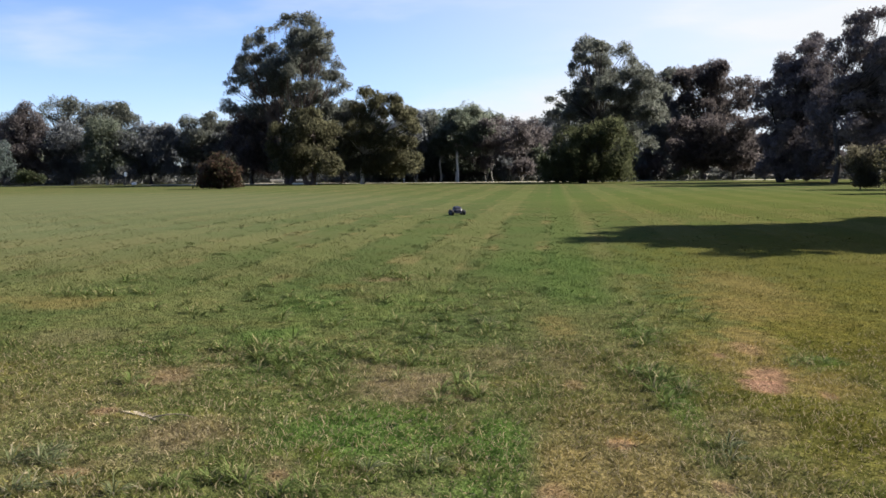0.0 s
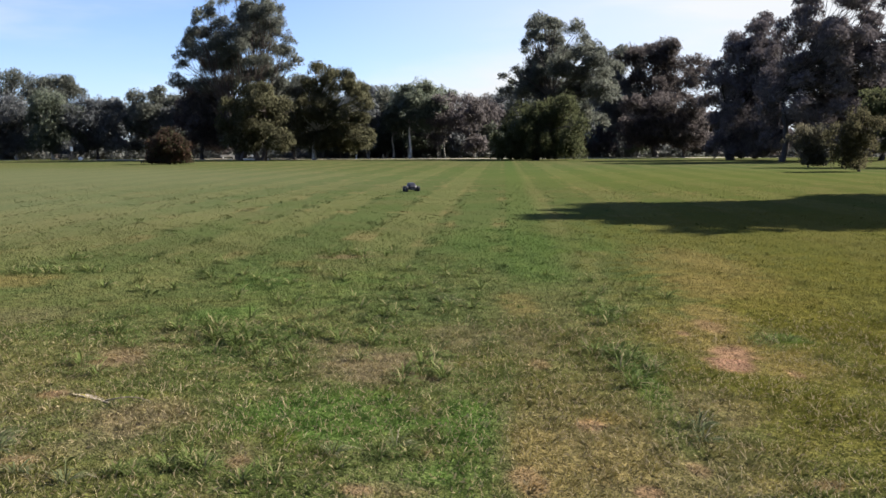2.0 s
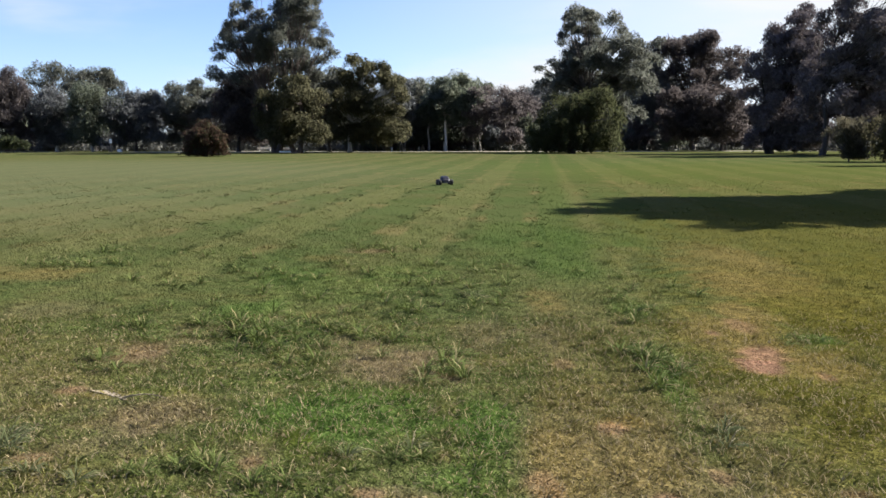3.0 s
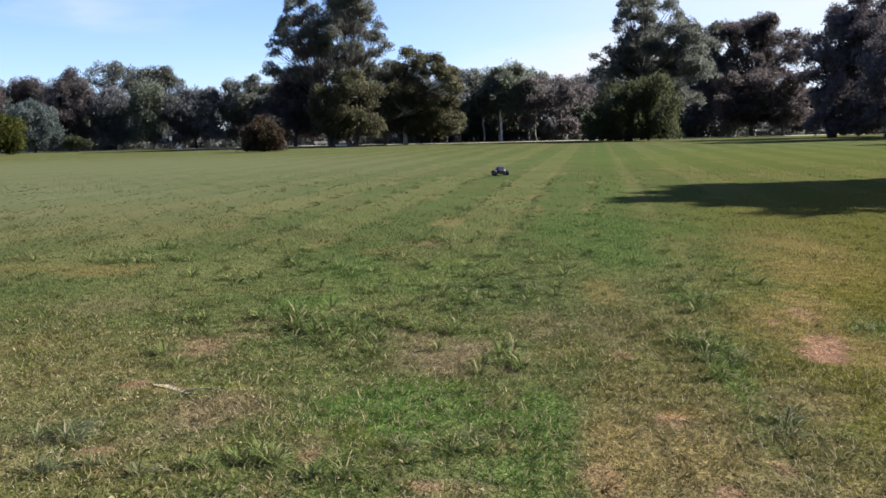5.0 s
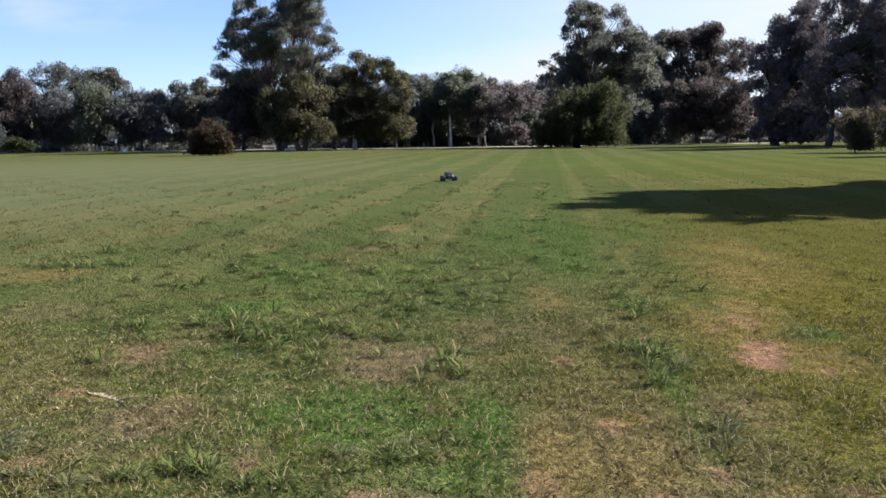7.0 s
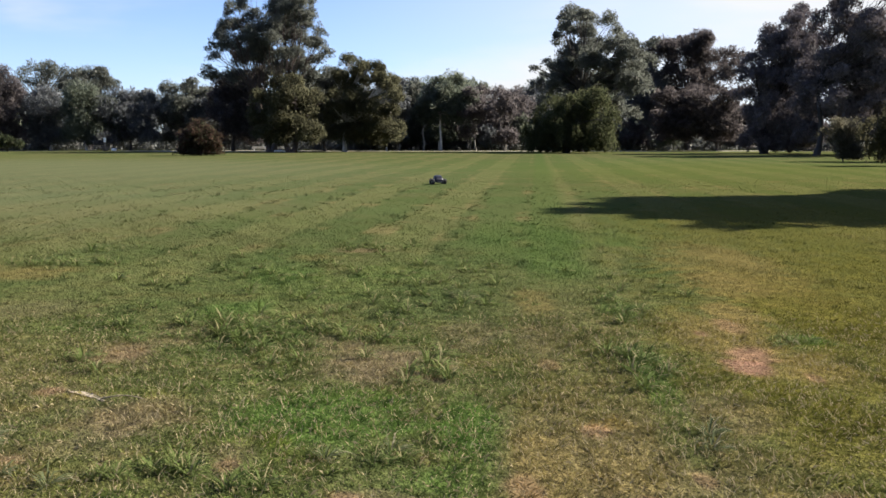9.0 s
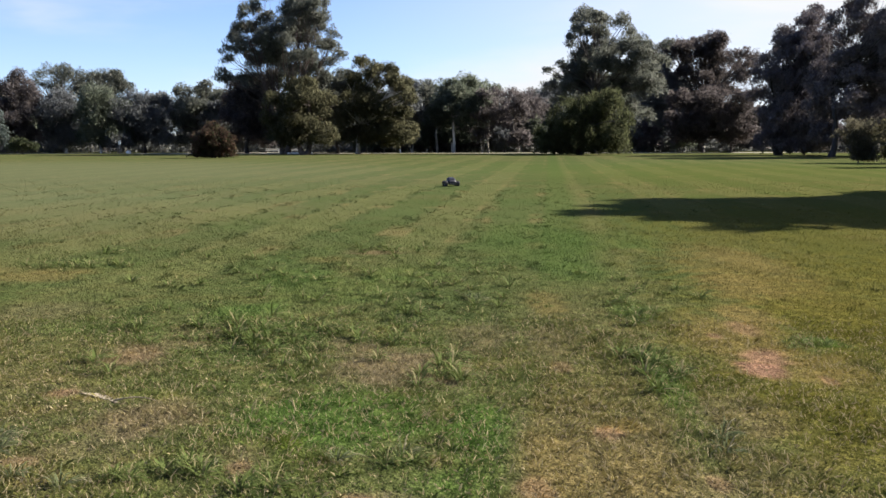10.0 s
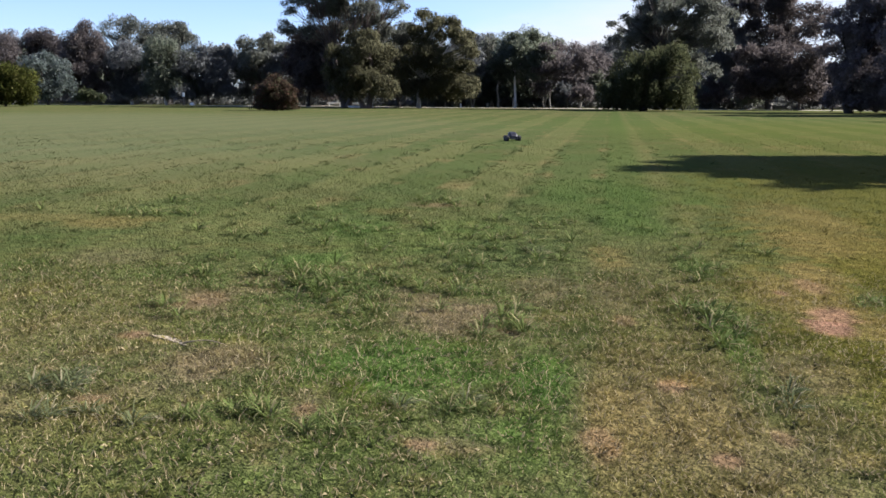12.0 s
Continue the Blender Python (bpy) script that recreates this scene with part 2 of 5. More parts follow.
    col = blend(g, arith(g, "MULTIPLY", band, ranged(g, sep.outputs["Y"], 9, 14, 0, 0.6)), col, (0.062, 0.097, 0.028))
    edge = arith(g, "ADD", u, arith(g, "MULTIPLY", arith(g, "SUBTRACT", mid, 0.5), 0.2))
    dry = arith(g, "MULTIPLY", ranged(g, edge, 0.0, 0.1), ranged(g, edge, 1.5, 0.6))
    dry = arith(g, "MULTIPLY", dry, ranged(g, sep.outputs["Y"], 9.0, 5.0, 0.0, 0.45))
    col = blend(g, dry, col, (0.165, 0.122, 0.048))
    warp = g.nodes.new("ShaderNodeTexNoise")
    warp.inputs["Scale"].default_value, warp.inputs["Detail"].default_value = 3.6, 4
    g.links.new(pos, warp.inputs["Vector"])
    bare = None
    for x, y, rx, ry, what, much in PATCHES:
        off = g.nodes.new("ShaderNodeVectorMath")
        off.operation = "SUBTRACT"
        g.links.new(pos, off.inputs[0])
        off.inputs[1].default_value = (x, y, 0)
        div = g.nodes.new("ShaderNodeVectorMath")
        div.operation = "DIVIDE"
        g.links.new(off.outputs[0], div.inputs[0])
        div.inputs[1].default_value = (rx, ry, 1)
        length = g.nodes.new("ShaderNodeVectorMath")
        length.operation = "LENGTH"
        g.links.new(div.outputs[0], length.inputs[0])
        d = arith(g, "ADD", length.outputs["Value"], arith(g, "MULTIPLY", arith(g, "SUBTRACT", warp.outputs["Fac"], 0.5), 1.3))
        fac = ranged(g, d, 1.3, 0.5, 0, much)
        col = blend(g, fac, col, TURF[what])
        if what == "earth":
            bare = fac if bare is None else arith(g, "MAXIMUM", bare, fac)
    col = blend(g, ranged(g, sep.outputs["Y"], 7, 22, 0.7, 0.12), col, blend(g, ranged(g, fine, 0.3, 0.7), (0.55, 0.57, 0.58), (1.4, 1.38, 1.35)), "MULTIPLY")
    g.links.new(col, out.inputs["Color"])
    g.links.new(bare, out.inputs["Bare"])
    return g


TURF_GROUP = turf_colour()


def ground_material():
    m, t, p = material("mown turf")
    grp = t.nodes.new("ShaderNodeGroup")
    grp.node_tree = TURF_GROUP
    pos = t.nodes.new("ShaderNodeNewGeometry").outputs["Position"]
    tiny = noise_fac(t, 38, 3, 0.7, pos)
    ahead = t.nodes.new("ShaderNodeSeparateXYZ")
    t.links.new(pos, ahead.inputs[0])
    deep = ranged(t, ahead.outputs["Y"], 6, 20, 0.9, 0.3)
    # fine grain close by, passing further out into an even, darker, slightly bluer tone
    grain_by_distance = blend(t, deep, (0.67, 0.67, 0.71), blend(t, ranged(t, tiny, 0.3, 0.72), (0.55, 0.56, 0.55), (1.15, 1.12, 1.1)))
    col = blend(t, 1.0, grp.outputs["Color"], grain_by_distance, "MULTIPLY")
    t.links.new(col, p.inputs["Base Color"])
    p.inputs["Roughness"].default_value = 0.95
    p.inputs["Specular IOR Level"].default_value = 0.0
    b1 = node(t, "ShaderNodeBump", Strength=0.9, Distance=0.03)
    t.links.new(tiny, b1.inputs["Height"])
    b2 = node(t, "ShaderNodeBump", Strength=0.8, Distance=0.12)
    t.links.new(deep, b1.inputs["Strength"])
    t.links.new(ranged(t, ahead.outputs["Y"], 8, 24, 0.8, 0.2), b2.inputs["Strength"])
    t.links.new(noise_fac(t, 5.5, 4, 0.7, pos), b2.inputs["Height"])
    t.links.new(b1.outputs[0], b2.inputs["Normal"])
    t.links.new(b2.outputs[0], p.inputs["Normal"])
    return m


def leafy(name, dark, light, odd, odd_part=0.15, through_part=0.8, rough=0.75):
    """Foliage: each leaf has its own tint; part of the light goes through it."""
    m, t, p = material(name)
    rnd = t.nodes.new("ShaderNodeNewGeometry").outputs["Random Per Island"]
    pos = t.nodes.new("ShaderNodeNewGeometry").outputs["Position"]
    col = blend(t, arith(t, "ADD", arith(t, "MULTIPLY", rnd, 0.6), ranged(t, noise_fac(t, 0.55, 2, 0.5, pos), 0.35, 0.65, 0, 0.4)), dark, light)
    wn = t.nodes.new("ShaderNodeTexWhiteNoise")
    wn.noise_dimensions = "1D"
    t.links.new(rnd, wn.inputs["W"])
    col = blend(t, arith(t, "LESS_THAN", wn.outputs["Value"], odd_part), col, odd)
    t.links.new(col, p.inputs["Base Color"])
    p.inputs["Roughness"].default_value = rough
    p.inputs["Specular IOR Level"].default_value = 0.03
    tr = t.nodes.new("ShaderNodeBsdfTranslucent")
    t.links.new(col, tr.inputs["Color"])
    mix = node(t, "ShaderNodeMixShader", Fac=through_part)
    t.links.new(p.outputs[0], mix.inputs[1])
    t.links.new(tr.outputs[0], mix.inputs[2])
    t.links.new(mix.outputs[0], t.nodes["Material Output"].inputs["Surface"])
    return m


def grass_material(name, low, high, dry=0.17):
    m, t, p = material(name)
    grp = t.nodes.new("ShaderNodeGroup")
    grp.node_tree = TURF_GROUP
    rnd = t.nodes.new("ShaderNodeNewGeometry").outputs["Random Per Island"]
    wn = t.nodes.new("ShaderNodeTexWhiteNoise")
    wn.noise_dimensions = "1D"
    t.links.new(rnd, wn.inputs["W"])
    col = blend(t, 1.0, grp.outputs["Color"], blend(t, rnd, low, high), "MULTIPLY")
    col = blend(t, arith(t, "LESS_THAN", wn.outputs["Value"], dry), col, (0.42, 0.345, 0.20))
    t.links.new(col, p.inputs["Base Color"])
    p.inputs["Roughness"].default_value = 0.6
    p.inputs["Specular IOR Level"].default_value = 0.03
    tr = t.nodes.new("ShaderNodeBsdfTranslucent")
    t.links.new(col, tr.inputs["Color"])
    mix = node(t, "ShaderNodeMixShader", Fac=0.3)
    t.links.new(p.outputs[0], mix.inputs[1])
    t.links.new(tr.outputs[0], mix.inputs[2])
    t.links.new(mix.outputs[0], t.nodes["Material Output"].inputs["Surface"])
    return m


def bark(name, base, streak, scale=2.0):
    m, t, p = material(name)
    tc = t.nodes.new("ShaderNodeTexCoord").outputs["Object"]
    mp = t.nodes.new("ShaderNodeMapping")
    mp.inputs["Scale"].default_value = (1, 1, 0.25)
    t.links.new(tc, mp.inputs["Vector"])
    n = noise_fac(t, scale, 5, 0.65, mp.outputs[0])
    t.links.new(blend(t, ranged(t, n, 0.35, 0.65), base, streak), p.inputs["Base Color"])
    p.inputs["Roughness"].default_value = 0.85
    b = node(t, "ShaderNodeBump", Strength=0.6, Distance=0.05)
    t.links.new(noise_fac(t, scale * 4, 4, 0.6, mp.outputs[0]), b.inputs["Height"])
    t.links.new(b.outputs[0], p.inputs["Normal"])
    return m


def plain(name, colour, rough=0.5, metal=0.0, spread=0.15, scale=12.0):
    m, t, p = material(name)
    tc = t.nodes.new("ShaderNodeTexCoord").outputs["Object"]
    lo, hi = tuple(c * (1 - spread) for c in colour), tuple(min(1.0, c * (1 + spread)) for c in colour)
    t.links.new(blend(t, ranged(t, noise_fac(t, scale, 4, 0.6, tc), 0.3, 0.7), lo, hi), p.inputs["Base Color"])
    p.inputs["Roughness"].default_value, p.inputs["Metallic"].default_value = rough, metal
    return m


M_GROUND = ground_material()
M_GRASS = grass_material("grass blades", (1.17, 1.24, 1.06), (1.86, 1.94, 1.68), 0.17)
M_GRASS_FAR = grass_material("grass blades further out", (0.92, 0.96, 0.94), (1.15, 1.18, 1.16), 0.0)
M_STRAW = grass_material("dry cuttings", (1.0, 1.0, 1.0), (1.4, 1.4, 1.4), 1.0)
M_WEED = leafy("broad weed leaf", (0.069, 0.097, 0.025), (0.145, 0.17, 0.052), (0.237, 0.207, 0.1), 0.2, 0.25, 0.6)
M_WEED_PALE = leafy("pale dry weed leaf", (0.065, 0.082, 0.034), (0.130, 0.142, 0.068), (0.26, 0.23, 0.14), 0.25, 0.3, 0.8)
M_GUM = leafy("gum leaves olive", (0.096, 0.102, 0.087), (0.166, 0.173, 0.141), (0.192, 0.19, 0.166))
M_GUM_GREEN = leafy("gum leaves green", (0.104, 0.119, 0.089), (0.175, 0.194, 0.139), (0.201, 0.207, 0.16))
M_GUM_OLIVE = leafy("gum leaves warm olive", (0.071, 0.071, 0.042), (0.126, 0.121, 0.071), (0.147, 0.134, 0.084))
M_GUM_GREY = leafy("gum leaves grey", (0.138, 0.145, 0.146), (0.192, 0.2, 0.202), (0.208, 0.208, 0.208))
M_GUM_BROWN = leafy("gum leaves brownish", (0.108, 0.096, 0.095), (0.162, 0.142, 0.138), (0.18, 0.154, 0.144))
M_GUM_DARK = leafy("dark leaves", (0.098, 0.086, 0.089), (0.162, 0.14, 0.142), (0.186, 0.156, 0.153), 0.12, 0.4)
M_GUM_UMBER = leafy("gum leaves umber", (0.074, 0.064, 0.063), (0.12, 0.104, 0.1), (0.138, 0.115, 0.106))
M_SCRUB = leafy("scrub leaves", (0.114, 0.118, 0.111), (0.168, 0.17, 0.158), (0.18, 0.173, 0.156))
M_BLUE = leafy("blue grey leaves", (0.088, 0.11, 0.098), (0.177, 0.207, 0.191), (0.207, 0.221, 0.219))
M_YELLOW = leafy("yellow green leaves", (0.050, 0.059, 0.015), (0.105, 0.113, 0.029), (0.126, 0.118, 0.042))
M_RED = leafy("red brown leaves", (0.055, 0.041, 0.031), (0.114, 0.07, 0.05), (0.074, 0.077, 0.043), 0.25)
M_WILLOW = leafy("weeping leaves", (0.052, 0.06, 0.031), (0.098, 0.106, 0.052), (0.112, 0.11, 0.064))
M_SHRUB = leafy("shrub leaves", (0.05, 0.062, 0.034), (0.1, 0.115, 0.06), (0.12, 0.12, 0.075))
M_OLIVE = leafy("olive brown leaves", (0.06, 0.056, 0.032), (0.11, 0.1, 0.056), (0.13, 0.112, 0.068))
M_SPIKY = leafy("spiky shrub leaves", (0.075, 0.07, 0.048), (0.138, 0.124, 0.083), (0.19, 0.168, 0.12), 0.2)
M_BARK = bark("grey brown bark", (0.07, 0.055, 0.045), (0.036, 0.029, 0.025))
M_BARK_DARK = bark("dark bark", (0.042, 0.034, 0.029), (0.022, 0.018, 0.016))
M_BARK_RED = bark("red brown bark", (0.10, 0.072, 0.060), (0.05, 0.038, 0.032))
M_BARK_PALE = bark("pale gum bark", (0.60, 0.56, 0.50), (0.36, 0.33, 0.29), 1.2)
M_BARK_STEM = bark("mottled grey stem bark", (0.30, 0.27, 0.235), (0.10, 0.088, 0.075), 1.0)


# ---- mesh helpers ----
def thing(name, mesh=None, label="", category="", group="", kind="", at=(0, 0, 0), turn=0.0):
    ob = new(name, mesh)
    ob.matrix_world = pose(*at, 0, 0, turn)
    return tagged(ob, label, category, group, kind)


def part(name, bm, mat, parent, label=""):
    """One mesh under a thing or a part; bm is a bmesh or a mesh, in the parent's own space."""
    mesh = bm
    if isinstance(bm, bmesh.types.BMesh):
        mesh = bpy.data.meshes.new(name)
        bm.to_mesh(mesh)
        bm.free()
    if not mesh.materials:
        mesh.materials.append(mat)
    ob = new(name, mesh)
    ob.parent = parent
    return tagged(ob, label)


def mesh_of(name, verts, faces, mat, smooth=False):
    """A mesh from arrays: verts (n, 3), faces (m, k) with k corners each."""
    verts, faces = np.asarray(verts, np.float32), np.asarray(faces, np.int32)
    mesh = bpy.data.meshes.new(name)
    mesh.vertices.add(len(verts))
    mesh.vertices.foreach_set("co", verts.ravel())
    k = faces.shape[1]
    mesh.loops.add(faces.size)
    mesh.loops.foreach_set("vertex_index", faces.ravel())
    mesh.polygons.add(len(faces))
    mesh.polygons.foreach_set("loop_start", np.arange(0, faces.size, k, dtype=np.int32))
    mesh.polygons.foreach_set("use_smooth", np.full(len(faces), smooth))
    mesh.update(calc_edges=True)
    mesh.materials.append(mat)
    return mesh


def unit(v):
    return v / np.maximum(np.linalg.norm(v, axis=1, keepdims=True), 1e-9)


def leaf_arrays(c, length, width, droop, rng, face=None):
    """Leaf sprays at the places c, each a slim pointed blade; droop pulls the tips down. face: the way the blades turn their flats, loosely."""
    n = len(c)
    d = rng.normal(size=(n, 3))
    d[:, 2] -= droop
    if face is None:
        d = unit(d)
        s = unit(np.cross(d, rng.normal(size=(n, 3))))
    else:
        flat = unit(face + rng.normal(size=(n, 3)) * 1.15)
        d = unit(d - (d * flat).sum(1, keepdims=True) * flat)
        s = np.cross(flat, d)
    ll = (length * rng.uniform(0.6, 1.4, n))[:, None]
    ww = (width * rng.uniform(0.7, 1.3, n))[:, None]
    v = np.stack([c - d * ll * 0.4 + s * ww / 2, c - d * ll * 0.4 - s * ww / 2, c + d * ll * 0.6], axis=1)
    return v.reshape(-1, 3), np.arange(n * 3).reshape(-1, 3)


def tube(points, radii, sides=7):
    """A tapered, bent branch: verts and quads."""
    p, r = np.asarray(points, float), np.asarray(radii, float)
    t = unit(np.gradient(p, axis=0))
    a = unit(np.cross(t, [[0.31, 0.95, 0.05]]))
    b = np.cross(t, a)
    ang = np.linspace(0, 2 * math.pi, sides, endpoint=False)
    v = p[:, None] + r[:, None, None] * (np.cos(ang)[None, :, None] * a[:, None] + np.sin(ang)[None, :, None] * b[:, None])
    i, j = np.meshgrid(np.arange(len(p) - 1), np.arange(sides), indexing="ij")
    k = (j + 1) % sides
    f = np.stack([i * sides + j, i * sides + k, (i + 1) * sides + k, (i + 1) * sides + j], axis=-1).reshape(-1, 4)
    return v.reshape(-1, 3), f


def gather(pieces):
    vs, fs, n = [], [], 0
    for v, f in pieces:
        vs.append(v)
        fs.append(f + n)
        n += len(v)
    return np.concatenate(vs), np.concatenate(fs)


def bent(a, b, n, rng, sway, sag=0.0):
    """n points from a to b with a wandering bend."""
    a, b = np.asarray(a, float), np.asarray(b, float)
    u = np.linspace(0, 1, n)[:, None]
    p = a + (b - a) * u
    off = rng.normal(size=3) * sway
    off2 = rng.normal(size=3) * sway * 0.6
    return p + np.sin(u * math.pi) * (off + [0, 0, sag]) + np.sin(2 * u * math.pi) * off2


def tree(name, x, y, lobes, mat, bark_mat, label, seed, deep=0.75, trunk_r=None, stems=1, density=1.0, leaf=0.34, open_part=0.0, category="tree",
         group="trees round the field", droop=1.3, fork=0.3, skirt=0, hang=1.35, slim=0.4, limb=1.0, foot_x=0.0, swell=1.2, fill=0.8, strands=0):
    """A tree: trunk with stems and limbs, and a crown of leaf clumps set round large lobes (x, z, radius)."""
    rng = np.random.default_rng(seed)
    lobes = [(a, z - 0.04 * r, r * swell) for a, z, r in lobes]
    wide_l, wide_r = min(a - 0.6 * r for a, _, r in lobes), max(a + 0.6 * r for a, _, r in lobes)
    for k in range(skirt):
        lobes.append((wide_l + (wide_r - wide_l) * (k + 0.5) / skirt, rng.uniform(1.2, 2.2), rng.uniform(1.2, 1.7)))
    top = max(z + r for _, z, r in lobes)
    half = max(abs(a) + r for a, _, r in lobes)
    spread = min(half, 0.45 * top) * deep
    trunk_r = trunk_r or 0.016 * top + 0.05
    # every lobe stands at its own depth; further ones fill the crown's round body
    body = []
    for i, (a, z, r) in enumerate(lobes):
        room = spread * math.sqrt(max(0.1, 1 - (z / top - 0.5) ** 2 * 3))
        body.append((a, rng.uniform(-0.75, 0.75) * room, z, r))
    for _ in range(int(len(lobes) * fill)):
        (a, _, z, r), (a2, _, z2, r2) = (body[k] for k in rng.integers(0, len(lobes), 2))
        if abs(a - a2) + abs(z - z2) < 3.0 * (r + r2):
            w = rng.uniform(0.2, 0.8)
            zz = z + (z2 - z) * w
            room = spread * math.sqrt(max(0.1, 1 - (zz / top - 0.5) ** 2 * 3))
            body.append((a + (a2 - a) * w, rng.uniform(-1.0, 1.0) * room, zz, min(r, r2) * 0.95))
    spots, faces = [], []
    for a, d, z, r in body:
        n = int(8 + 6.5 * r)
        u = unit(rng.normal(size=(n, 3)))
        u[:, 2] = np.where(u[:, 2] < -0.4, -u[:, 2], u[:, 2])
        c = np.array([a, d, z]) + u * r * rng.uniform(0.4, 0.9, (n, 1)) * [1, 1, 0.9]
        cr = np.clip(r * rng.uniform(0.28, 0.5, n), 0.2, 1.1)
        for cc, rr, uu in zip(c, cr, u):
            if rng.random() < open_part:
                continue
            # a tuft of foliage: a cap of leaves over a hollow, ragged below
            k = int(np.clip(21 * rr * rr / (leaf * leaf) * density, 12, 340))
            w = unit(rng.normal(size=(k, 3)))
            low = w[:, 2] < -0.25
            w[low, 2] *= rng.choice([-1.0, 0.6], int(low.sum()))
            q = w * rng.uniform(0.35, 1.0, (k, 1)) ** 0.5 * rr * [1.12, 1.12, 0.8 * hang]
            q *= rng.uniform(0.8, 1.25, 3)
            loose = rng.random(k) < 0.2
            q[loose] *= rng.uniform(0.95, 1.4, (int(loose.sum()), 1))
            q[:, 2] -= 0.4 * rng.random(k) ** 2 * rr * droop
            spots.append(cc + q)
            faces.append(w + 0.45 * uu + [0, 0, 0.2])
    for _ in range(strands):
        # a hanging strand of leaves off the side of a lobe
        a, d, z, r = body[int(rng.integers(0, len(body)))]
        u = unit(rng.normal(size=(1, 3)))[0] * [1, 1, 0.4]
        drop = rng.uniform(0.5, 1.5) * min(2.0, 0.4 * z + 0.3)
        k = int(14 + 16 * drop)
        w = rng.uniform(0, 1, (k, 1))
        q = np.array([a, d, z]) + u * r * 0.95 + rng.normal(size=(k, 3)) * (0.05 + 0.14 * (1 - w)) * r - w * [0, 0, drop]
        spots.append(q)
        faces.append(np.tile(u, (k, 1)) + rng.normal(size=(k, 3)) * 0.3)
    c = np.concatenate(spots)
    c[:, 2] = np.maximum(c[:, 2], 0.12 + rng.uniform(0, 0.25, len(c)))
    v, f = leaf_arrays(c, leaf, leaf * slim, droop, rng, np.concatenate(faces))
    root = thing(name, None, label, category, group, at=(x, y, 0))
    wood = []
    fork_z = fork * top
    heads = []
    for s in range(stems):
        lean = 0 if stems == 1 else ((s - (stems - 1) / 2) * 0.09 + rng.uniform(-0.03, 0.03)) * top
        foot = np.array([foot_x + (0 if stems == 1 else (s - (stems - 1) / 2) * trunk_r * 0.9), rng.uniform(-0.3, 0.3) * (stems > 1), -0.15])
        head = np.array([foot_x + (foot[0] - foot_x) * 1.5 + lean, rng.uniform(-0.4, 0.4), fork_z])
        r0 = trunk_r / math.sqrt(stems) * 1.1
        wood.append(tube(bent(foot, head, 7, rng, 0.014 * top), np.linspace(1, 0.72, 7) ** 1.2 * r0 * np.r_[1.45, 1.1, np.ones(5)], 9))
        heads.append((head, r0 * 0.75))
    for a, d, z, r in body:
        head, r0 = min(heads, key=lambda h: abs(h[0][0] - a))
        if z > fork_z * 0.9:
            p = bent(head - [0, 0, 0.1], (a, d, z + 0.2 * r), 6, rng, 0.05 * abs(z - fork_z) + 0.1)
            wood.append(tube(p, np.linspace(limb * min(r0 * 0.8, 0.045 + 0.035 * r), 0.03 * limb, 6), 6))
            for _ in range(2):
                q = np.array([a, d, z]) + unit(rng.normal(size=(1, 3)))[0] * r * 0.8
                wood.append(tube(bent(p[3], q, 4, rng, 0.1 * r), np.linspace(0.035 + 0.01 * r, 0.015, 4), 5))
    part("trunk", mesh_of("trunk", *gather(wood), bark_mat, True), bark_mat, root)
    part("crown", mesh_of("crown", v, f, mat), mat, root)
    return root


# ---- the ground ----
def lie(x, y):
    """Height of the field: soft humps of a centimetre or two near by, level further out."""
    fade = np.clip(1 - (np.hypot(x, y - 10) - 20) / 25, 0, 1)
    return fade * (0.012 * np.sin(1.3 * x + 0.7 * y + 0.4) + 0.010 * np.sin(0.9 * y - 1.7 * x + 2.0) + 0.006 * np.sin(3.1 * x + 2.3 * y))


def ground_sheet():
    near = np.arange(-40, 40.01, 0.5)
    far = 40 * 1.25 ** np.arange(1, 21)
    line = np.concatenate([-far[::-1], near, far])
    gx, gy = np.meshgrid(line, line + 10)
    n = len(line)
    v = np.stack([gx, gy, lie(gx, gy)], axis=-1).reshape(-1, 3)
    i, j = np.meshgrid(np.arange(n - 1), np.arange(n - 1), indexing="ij")
    a = i * n + j
    f = np.stack([a, a + 1, a + n + 1, a + n], axis=-1).reshape(-1, 4)
    return mesh_of("ground", v, f, M_GROUND, True)


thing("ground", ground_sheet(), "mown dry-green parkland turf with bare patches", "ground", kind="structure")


def growth(x, y):
    """How thick and how long the grass is at each place, from the patches."""
    thick, tall = np.ones_like(x), np.ones_like(x)
    for px, py, rx, ry, what, much in PATCHES:
        if ry > 5:
            continue
        k = np.exp(-(((x - px) / rx) ** 2 + ((y - py) / ry) ** 2) * 0.9) * much
        if what == "earth":
            thick *= 1 - 0.95 * np.minimum(k * 1.2, 1)
            tall *= 1 - 0.4 * k
        elif what in ("straw", "thatch"):
            thick *= 1 - 0.35 * k
        elif what in ("lush", "lime"):
            tall *= 1 + 0.35 * k
    clump = 0.5 + 0.25 * (np.sin(5.1 * x + 2.7 * y) + np.sin(3.3 * y - 6.1 * x + 1.0) * np.sin(1.9 * x + 4.7 * y))
    strip = 0.5 + 0.5 * np.sin((x - MOW * y - EDGE) * math.pi / PASS)
    return thick * (0.55 + 0.6 * clump), tall * (0.75 + 0.5 * clump) * (0.9 + 0.2 * strip)


